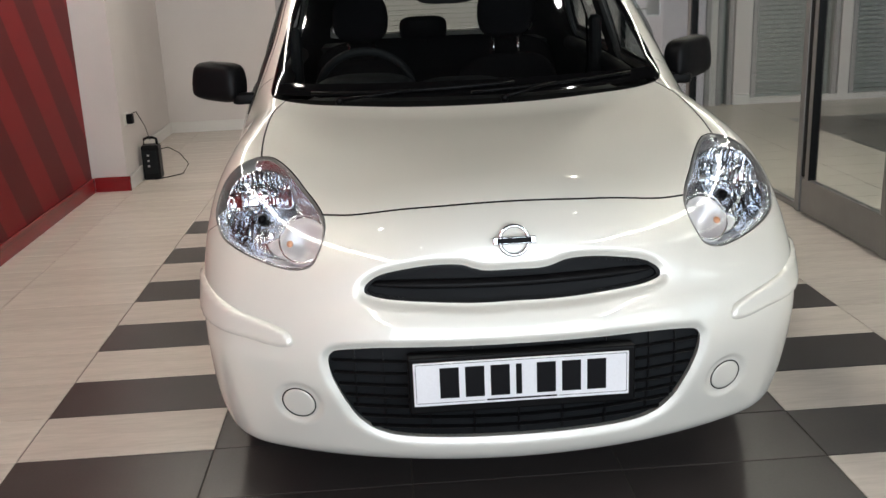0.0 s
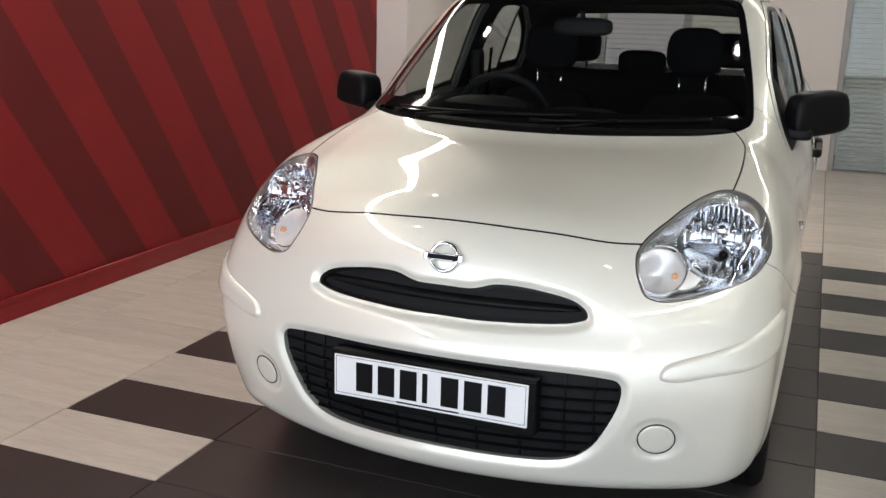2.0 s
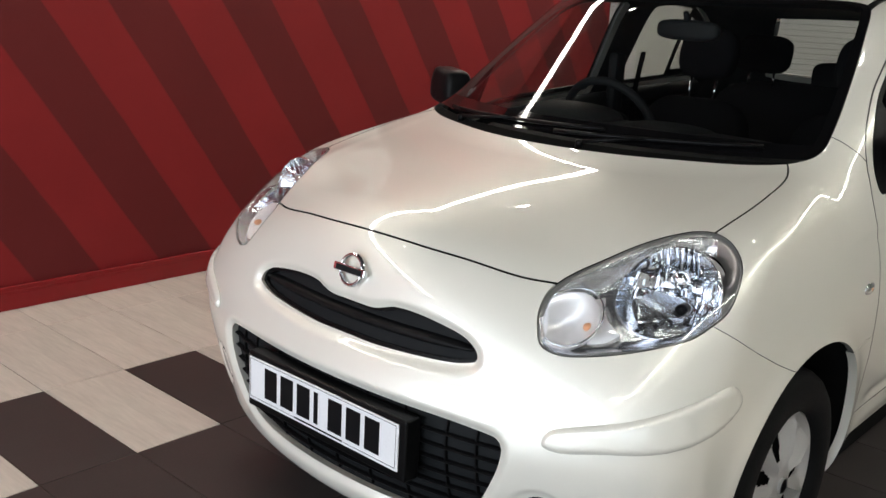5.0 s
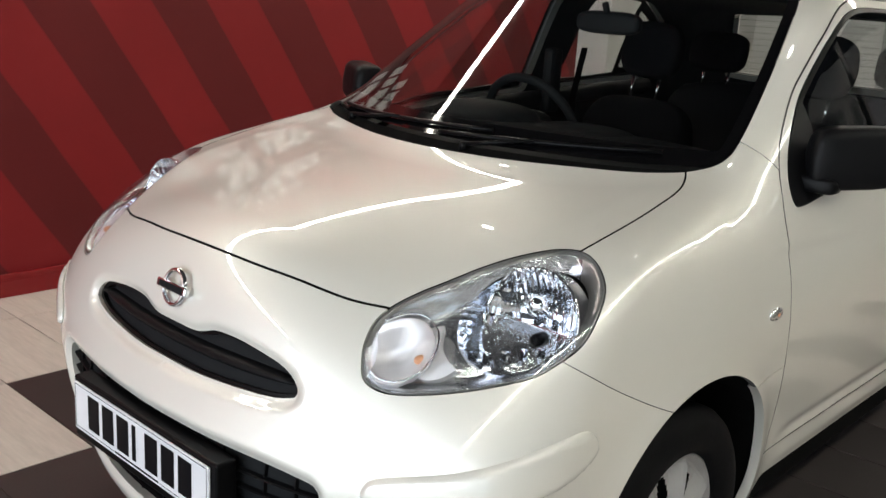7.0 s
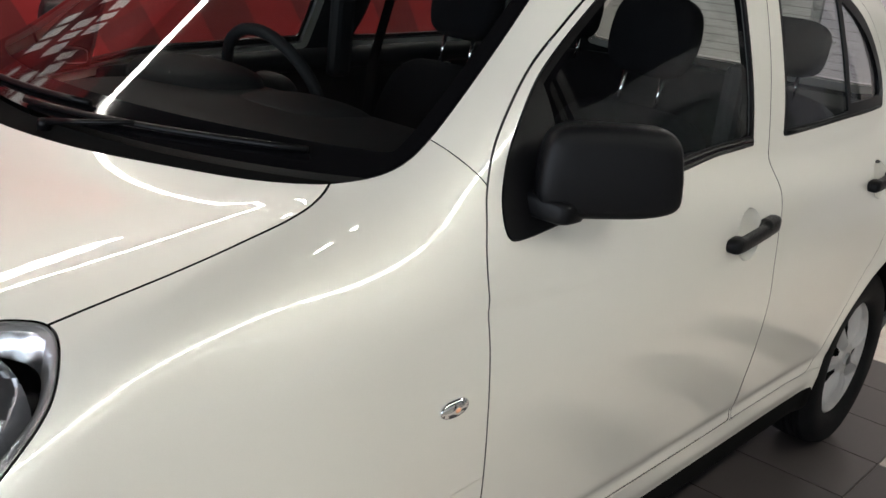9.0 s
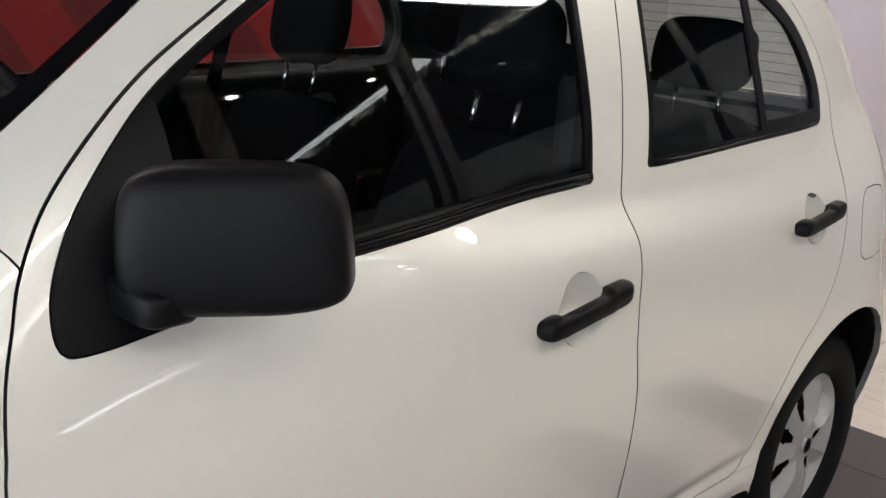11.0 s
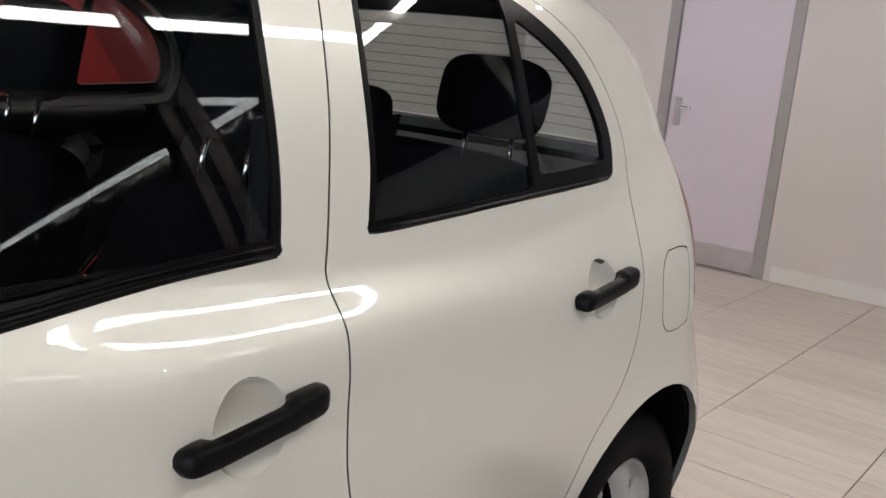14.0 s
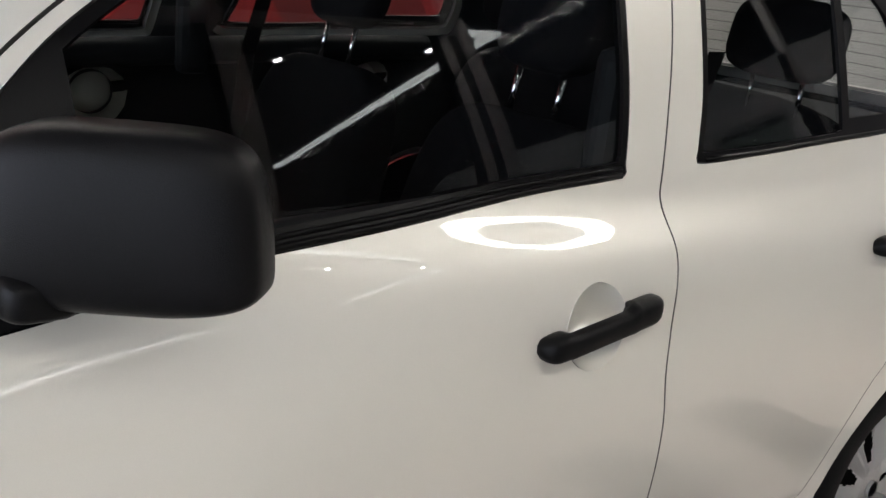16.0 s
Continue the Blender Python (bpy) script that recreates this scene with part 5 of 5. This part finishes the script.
# wheels
def wheel(cx, cy, cz, s):
    w = new("wheel")
    w.location = (cx * s, cy, cz)
    w.parent = car
    w.matrix_parent_inverse = car.matrix_world.inverted()
    w["label"] = "steel wheel with silver spoked trim and black tyre"
    bpy.context.view_layer.update()
    prof = [(.184, .060), (.190, .072), (.204, .080), (.225, .084), (.250, .083), (.268, .078), (.280, .068), (.2865, .055)]
    for a in (.050, .028, .004):
        prof += [(.2895, a), (.2895, a - .012), (.2835, a - .013), (.2835, a - .017), (.2895, a - .018)]
    prof += [(.2865, -.055), (.280, -.068), (.250, -.083), (.200, -.080), (.176, -.06)]
    part("tyre", lathe_bm(prof, (cx * s, cy, cz), 72, "x", s, False), RUBBER, w, "black rubber tyre", True)
    part("brake_drum", lathe_bm([(.0, .004), (.150, .006), (.172, .012), (.178, .020), (.170, .018)], (cx * s, cy, cz), 40, "x", s), UNDER, w, "dark steel wheel behind the trim", True)
    # trim: a dished disc with seven broad spokes and openings between them
    bm = bmesh.new()
    nr, na, spokes = 22, 154, 7
    grid = []
    for j in range(nr + 1):
        r = .020 + (.188 - .020) * j / nr
        ring = []
        for k in range(na):
            a = 2 * math.pi * k / na
            ph = (a * spokes / (2 * math.pi)) % 1
            x = .066 - .016 * (r / .186) ** 2 + .010 * math.exp(-((r - .180) / .009) ** 2)
            if r > .045:
                blend = min(1, (r - .045) / .04) * min(1, max(0, (.178 - r) / .02))
                x += blend * (.020 * min(1, max(0, 1.35 - abs(ph - .5) / .20)) - .012 + .006 * max(0, 1 - abs(ph - .5) / .05))
            ring.append(bm.verts.new((s * x, r * math.cos(a), r * math.sin(a))))
        grid.append(ring)
    for j in range(nr):
        r = .020 + (.188 - .020) * (j + .5) / nr
        for k in range(na):
            ph = ((k + .5) * spokes / na) % 1
            gap = .06 + .16 * max(0, 1 - abs(r - .095) / .055)
            if .062 < r < .146 and min(ph, 1 - ph) < gap:
                continue
            bm.faces.new((grid[j][k], grid[j][(k + 1) % na], grid[j + 1][(k + 1) % na], grid[j + 1][k]))
    hub = [bm.verts.new((s * .074, .020 * math.cos(2 * math.pi * k / na) * .98, .020 * math.sin(2 * math.pi * k / na) * .98)) for k in range(na)]
    for k in range(na):
        bm.faces.new((grid[0][k], grid[0][(k + 1) % na], hub[(k + 1) % na], hub[k]))
    bm.faces.new(hub)
    bmesh.ops.solidify(bm, geom=bm.faces[:], thickness=.003)
    bmesh.ops.recalc_face_normals(bm, faces=bm.faces)
    bmesh.ops.translate(bm, vec=(cx * s, cy, cz), verts=bm.verts)
    part("wheel_trim", bm, SILVER, w, "silver seven-spoke wheel trim", False)


for s in (1, -1):
    for (y, z), x in ((HUB_F, .715), (HUB_R, .704)):
        wheel(x, y, z, s)
    for cy, cz, r in (ARCH_F, ARCH_R):
        bm = bmesh.new()
        rings = []
        for outer in (True, False):
            rings.append([bm.verts.new((s * (min(.80, side_x(cy + (r + .012) * math.cos(a), max(cz + (r + .012) * math.sin(a), .20)) - .012) if outer else .50), cy + (r + .012) * math.cos(a), max(cz + (r + .012) * math.sin(a), .20))) for a in np.linspace(-.42, math.pi + .42, 40)])
        for k in range(39):
            bm.faces.new((rings[0][k], rings[0][k + 1], rings[1][k + 1], rings[1][k]))
        bm.faces.new(rings[1])
        part("wheel_well", bm, UNDER, car, "black wheel arch liner")


# door mirrors
def mirror_bm(long, deep, high, s):
    """A mirror housing: flat crown with a soft crease, a full outer end, and an underside that rises outwards."""
    def shape(x, y, z):
        out = x + .5
        top = z * (1 - .16 * (1 - out) * (1 if z > 0 else 0)) + (.16 * out * out if z < 0 else 0) * abs(2 * z) ** 2
        narrow = 1 - .26 * max(0, z) - .10 * max(0, -z)
        return [x * (1 - .10 * max(0, z)) - .06 * z * (1 if x > 0 else 0), y * narrow * (1 if y < 0 else 1.1 - .55 * out), top]
    bm = pillow_bm((0, 0, 0), (long, deep, high), 4.6, 48, 30, shape)
    if s < 0:
        bmesh.ops.scale(bm, vec=(-1, 1, 1), verts=bm.verts)
        bmesh.ops.reverse_faces(bm, faces=bm.faces)
    return bm


MIRRORS = {1: ((.826, 1.374, 1.071), 42, (.226, .092, .160)), -1: ((-.866, 1.352, 1.064), -24, (.180, .112, .146))}
for s in (1, -1):
    base = new("door_mirror")
    base.location = (s * .76, 1.33, 1.0)
    base.parent = car
    base.matrix_parent_inverse = car.matrix_world.inverted()
    base["label"] = "black plastic door mirror on a short arm"
    bpy.context.view_layer.update()
    at, angle, (long, deep, high) = MIRRORS[s]
    turn_out, middle = Matrix.Rotation(radians(angle), 3, "Z"), Vector(at)
    bm = mirror_bm(long, deep, high, s)
    bmesh.ops.rotate(bm, verts=bm.verts, cent=(0, 0, 0), matrix=turn_out)
    bmesh.ops.translate(bm, vec=middle, verts=bm.verts)
    part("mirror_housing", bm, BLACK, base, smooth=True)
    bm = pillow_bm((0, 0, 0), (long * .66, .006, high * .66), 4, 28, 12)
    bmesh.ops.rotate(bm, verts=bm.verts, cent=(0, 0, 0), matrix=turn_out)
    bmesh.ops.translate(bm, vec=middle + turn_out @ Vector((-.01 * s, deep * .40, -.004)), verts=bm.verts)
    part("mirror_glass", bm, CHROME, base, "mirror glass", True)
    bm = pillow_bm((s * .758, 1.312, 1.006), (.120, .062, .040), 4.5, 24, 14, lambda x, y, z: [x, y + .25 * x * x, z - .12 * x * s])
    part("mirror_arm", bm, BLACK, base, smooth=True)


# wipers
def screen_point(x, up):
    y = .795 + .50 * x * x + up
    lo, hi = .9, 1.6
    for _ in range(24):
        m = (lo + hi) / 2
        if shell(np.array([x]), np.array([y]), np.array([m]))[0] < 0:
            lo = m
        else:
            hi = m
    return Vector((x, y, lo))


for x0, x1, pivot in ((-.52, .12, -.43), (-.02, .52, .08)):
    w = new("wiper")
    w.location = screen_point(pivot, .04)
    w.parent = car
    w.matrix_parent_inverse = car.matrix_world.inverted()
    w["label"] = "black windscreen wiper lying at the base of the glass"
    bpy.context.view_layer.update()
    pts = [screen_point(x0 + (x1 - x0) * k / 10, .058 + .034 * k / 10) + Vector((0, -.003, .007)) for k in range(11)]
    part("blade", tube_bm(pts, .0055, 8), TRIM, w, smooth=True)
    mid = (x0 + x1) / 2
    part("arm", tube_bm([screen_point(pivot, .035) + Vector((0, 0, .002)), screen_point(pivot + (mid - pivot) * .4, .050) + Vector((0, 0, .006)), screen_point(mid, .072) + Vector((0, -.004, .012))], [.006, .005, .004], 8), TRIM, w, smooth=True)
    part("pivot_cap", lathe_bm([(0, .008), (.008, .007), (.011, .002), (.011, -.012)], screen_point(pivot, .035), 16, "z"), TRIM, w, smooth=True)

# roof aerial
aer = new("roof_aerial")
aer.location = (0, 1.62, 1.47)
aer.parent = car
aer.matrix_parent_inverse = car.matrix_world.inverted()
aer["label"] = "short black roof aerial"
bpy.context.view_layer.update()
za = float(top_line(np.array([1.60]))[0]) - .006
part("aerial_base", pillow_bm((0, 1.60, za + .008), (.036, .070, .030), 2.6, 16, 10), TRIM, aer, smooth=True)
part("aerial_mast", tube_bm([(0, 1.605, za + .015), (0, 1.70, za + .12)], .004, 8), TRIM, aer, smooth=True)

# ---- cabin ----
def seat_bend(x, y, z):
    return [x * (1 - .16 * max(0, z)), y - .04 * (abs(2 * x) ** 2), z]


def front_seat(cx, dy=0.0):
    st = new("front_seat")
    st.location = (cx, 2.2, .5)
    st.parent = car
    st.matrix_parent_inverse = car.matrix_world.inverted()
    st["label"] = "charcoal cloth front seat with headrest"
    bpy.context.view_layer.update()
    part("seat_cushion", pillow_bm((cx, 1.98 + dy, .53), (.50, .54, .18), 4, 30, 18), CLOTH, st, smooth=True)
    bm = pillow_bm((0, 0, 0), (.50, .15, .58), 4.2, 32, 22, seat_bend)
    bmesh.ops.rotate(bm, verts=bm.verts, cent=(0, 0, 0), matrix=Matrix.Rotation(radians(-15), 3, "X"))
    bmesh.ops.translate(bm, vec=(cx, 2.305 + dy, .748), verts=bm.verts)
    part("backrest", bm, CLOTH, st, smooth=True)
    bm = pillow_bm((0, 0, 0), (.255, .10, .215), 3.4, 28, 18, lambda x, y, z: [x * (1 - .22 * max(0, z) + .10 * z), y - .12 * (2 * z) ** 2 * .3, z])
    bmesh.ops.rotate(bm, verts=bm.verts, cent=(0, 0, 0), matrix=Matrix.Rotation(radians(-10), 3, "X"))
    bmesh.ops.translate(bm, vec=(cx, 2.400 + dy, 1.214), verts=bm.verts)
    part("headrest", bm, CLOTH, st, smooth=True)
    for dx in (-.057, .057):
        part("headrest_post", tube_bm([(cx + dx, 2.355 + dy, .99), (cx + dx, 2.388 + dy, 1.16)], .0062, 10), CHROME, st, "chrome headrest post", True)


front_seat(.287)
front_seat(-.375, .008)
bench = new("rear_bench")
bench.location = (0, 2.9, .5)
bench.parent = car
bench.matrix_parent_inverse = car.matrix_world.inverted()
bench["label"] = "charcoal cloth rear bench with headrests"
bpy.context.view_layer.update()
part("bench_cushion", pillow_bm((0, 2.72, .56), (1.30, .50, .18), 5, 36, 16), CLOTH, bench, smooth=True)
bm = pillow_bm((0, 0, 0), (1.26, .15, .58), 5, 40, 20)
bmesh.ops.rotate(bm, verts=bm.verts, cent=(0, 0, 0), matrix=Matrix.Rotation(radians(-18), 3, "X"))
bmesh.ops.translate(bm, vec=(0, 2.97, .80), verts=bm.verts)
part("bench_back", bm, CLOTH, bench, smooth=True)
for cx in (.40, -.40):
    bm = pillow_bm((0, 0, 0), (.26, .09, .17), 3.6, 26, 16)
    bmesh.ops.rotate(bm, verts=bm.verts, cent=(0, 0, 0), matrix=Matrix.Rotation(radians(-12), 3, "X"))
    bmesh.ops.translate(bm, vec=(cx, 2.99, 1.205), verts=bm.verts)
    part("headrest", bm, CLOTH, bench, smooth=True)
    for dx in (-.06, .06):
        part("headrest_post", tube_bm([(cx + dx, 2.985, 1.04), (cx + dx, 2.99, 1.14)], .006, 8), CHROME, bench, "chrome headrest post", True)
part("headrest", pillow_bm((-.06, 3.05, 1.125), (.25, .08, .13), 3.6, 24, 12), CLOTH, bench, smooth=True)
part("parcel_shelf", box_bm(-.60, .60, 3.07, 3.46, 1.02, 1.045, .006), CABIN, car, "dark parcel shelf")

# dashboard with instrument hood
bm = pillow_bm((0, 1.33, .86), (1.24, .62, .30), 4, 44, 18, lambda x, y, z: [x, y + .22 * x * x * 1.2, z + .10 * (.25 - x * x) * (1 if z > 0 else 0)])
dash = part("dashboard", bm, CABIN, car, "dark grey moulded dashboard", True)
part("instrument_hood", pillow_bm((-.355, 1.42, 1.005), (.36, .26, .11), 2.6, 28, 16), CABIN, dash, "instrument binnacle hood", True)
part("centre_hood", pillow_bm((0.0, 1.45, .985), (.34, .24, .09), 2.8, 26, 14), CABIN, dash, "centre stack hood", True)
steer = new("steering_wheel")
steer.location = (-.355, 1.72, .98)
steer.parent = car
steer.matrix_parent_inverse = car.matrix_world.inverted()
steer["label"] = "dark three-spoke steering wheel"
bpy.context.view_layer.update()
tilt_w = Matrix.Translation((-.355, 1.665, .959)) @ Matrix.Rotation(radians(24), 4, "X")
rim_pts = [tilt_w @ Vector((.185 * math.cos(a), 0, .185 * math.sin(a))) for a in np.linspace(0, 2 * math.pi, 49)]
part("rim", tube_bm(rim_pts, .0155, 10), CABIN, steer, smooth=True)
bm = pillow_bm((0, 0, 0), (.17, .06, .13), 3, 24, 14)
bmesh.ops.transform(bm, matrix=tilt_w, verts=bm.verts)
part("hub", bm, CABIN, steer, smooth=True)
for a in (0, math.pi, 1.5 * math.pi):
    part("spoke", tube_bm([tilt_w @ Vector((.06 * math.cos(a), 0, .06 * math.sin(a))), tilt_w @ Vector((.18 * math.cos(a), 0, .18 * math.sin(a)))], .014, 8), CABIN, steer, smooth=True)
part("steering_column", tube_bm([(-.355, 1.665, .955), (-.355, 1.40, .86)], .045, 14), CABIN, car, "dark steering column", True)

# rear-view mirror and belts
rv = part("rear_view_mirror", pillow_bm((-.036, 1.580, 1.324), (.225, .05, .068), 3.4, 28, 14), CABIN, car, "dark rear-view mirror under the roof", True)
part("mirror_stem", tube_bm([(-.036, 1.55, 1.38), (-.036, 1.575, 1.34)], .010, 8), CABIN, rv, smooth=True)
for cx in (.60, -.60):
    s = 1 if cx > 0 else -1
    bm = bmesh.new()
    pts = [(s * .66, 2.36, 1.20), (s * .655, 2.30, 1.00), (s * .60, 2.24, .70), (s * .56, 2.18, .50)]
    rows = [[bm.verts.new((x, y + w, z)) for w in (-.022, .022)] for x, y, z in pts]
    for r0, r1 in zip(rows, rows[1:]):
        bm.faces.new((r0[0], r0[1], r1[1], r1[0]))
    bmesh.ops.solidify(bm, geom=bm.faces[:], thickness=.003)
    part("seat_belt", bm, CLOTH, car, "dark woven seat belt")
    part("pillar_trim", box_bm(s * .655 - .025, s * .655 + .025, 2.11, 2.19, .95, 1.20, .02), CABIN, car, "dark inner pillar trim")
# door tops inside the glass
for s in (1, -1):
    part("door_top_trim", tube_bm([(s * .665, 1.36, .955), (s * .69, 1.8, .985), (s * .70, 2.15, 1.00), (s * .70, 2.6, 1.02), (s * .69, 2.9, 1.03)], .035, 10), CABIN, car, "grey inner door top", True)
# heating lines on the rear glass
for k in range(9):
    z = 1.12 + .028 * k
    y = 3.42 - .62 * (z - 1.12)
    pts = []
    for x in np.linspace(-.48, .48, 9):
        lo, hi = 3.0, 3.9
        for _ in range(24):
            m = (lo + hi) / 2
            if shell(np.array([x]), np.array([m]), np.array([z]))[0] < 0:
                lo = m
            else:
                hi = m
        pts.append((x, lo - .004, z))
    part("heating_line", tube_bm(pts, .0007, 4), TRIM, car)

# ---- floor: tiles on a grouted bed ----
structure("ground", box_bm(LEFT - 0.2, RIGHT + 0.2, FRONT - 0.2, BACK + 1.2, -0.25, -0.0035), GROUT, "grey grout bed under the tiles", "floor")
floor = tagged(new("floor"), "floor of beige woodgrain and charcoal tiles in bands", "floor", kind="structure")
TW, TD, X0, Y0 = .608, .304, -.88, .03


def tile_mesh(name, material):
    bm = box_bm(-TW / 2 + .002, TW / 2 - .002, -TD / 2 + .002, TD / 2 - .002, -.009, 0, 0)
    top = [e for e in bm.edges if all(v.co.z > -.001 for v in e.verts)]
    bmesh.ops.bevel(bm, geom=top, offset=.0012, segments=1, affect="EDGES")
    me = bpy.data.meshes.new(name)
    bm.to_mesh(me)
    bm.free()
    me.materials.append(material)
    return me


TILES = {False: tile_mesh("beige_tile", LIGHT_TILE), True: tile_mesh("charcoal_tile", DARK_TILE)}


def is_dark(c, r):
    """Columns and rows counted from the car's front right corner."""
    x, y = X0 + (c + .5) * TW, Y0 + (r + .5) * TD
    if 3.3 < x < 4.9 and 4.5 < y < 6.4:
        return True
    if y > 3.982:
        return False
    if c in (0, 1, 2):
        return y > -1.8
    if c in (-1, 3):
        return r % 2 == 1
    return False


far_tiles = {False: bmesh.new(), True: bmesh.new()}
for c in range(-4, 15):
    for r in range(-17, 25):
        x, y = X0 + (c + .5) * TW, Y0 + (r + .5) * TD
        if x - TW / 2 > RIGHT or y - TD / 2 > BACK + .15 or y + TD / 2 < FRONT:
            continue
        d = is_dark(c, r)
        if -3 <= c <= 4 and -8 <= r:
            ob = new("tile", TILES[d])
            ob.parent = floor
            ob.location = (x, y, random.uniform(-.0004, .0003))
            ob.rotation_euler = (random.uniform(-.0008, .0008), random.uniform(-.0005, .0005), 0)
        else:
            bmesh.ops.create_cube(far_tiles[d], size=1, matrix=Matrix.LocRotScale((x, y, -.0045), None, (TW - .004, TD - .004, .009)))
for d, bm in far_tiles.items():
    ob = ob_from("far_tiles", bm, DARK_TILE if d else LIGHT_TILE, floor)
    tagged(ob, kind="stuff")
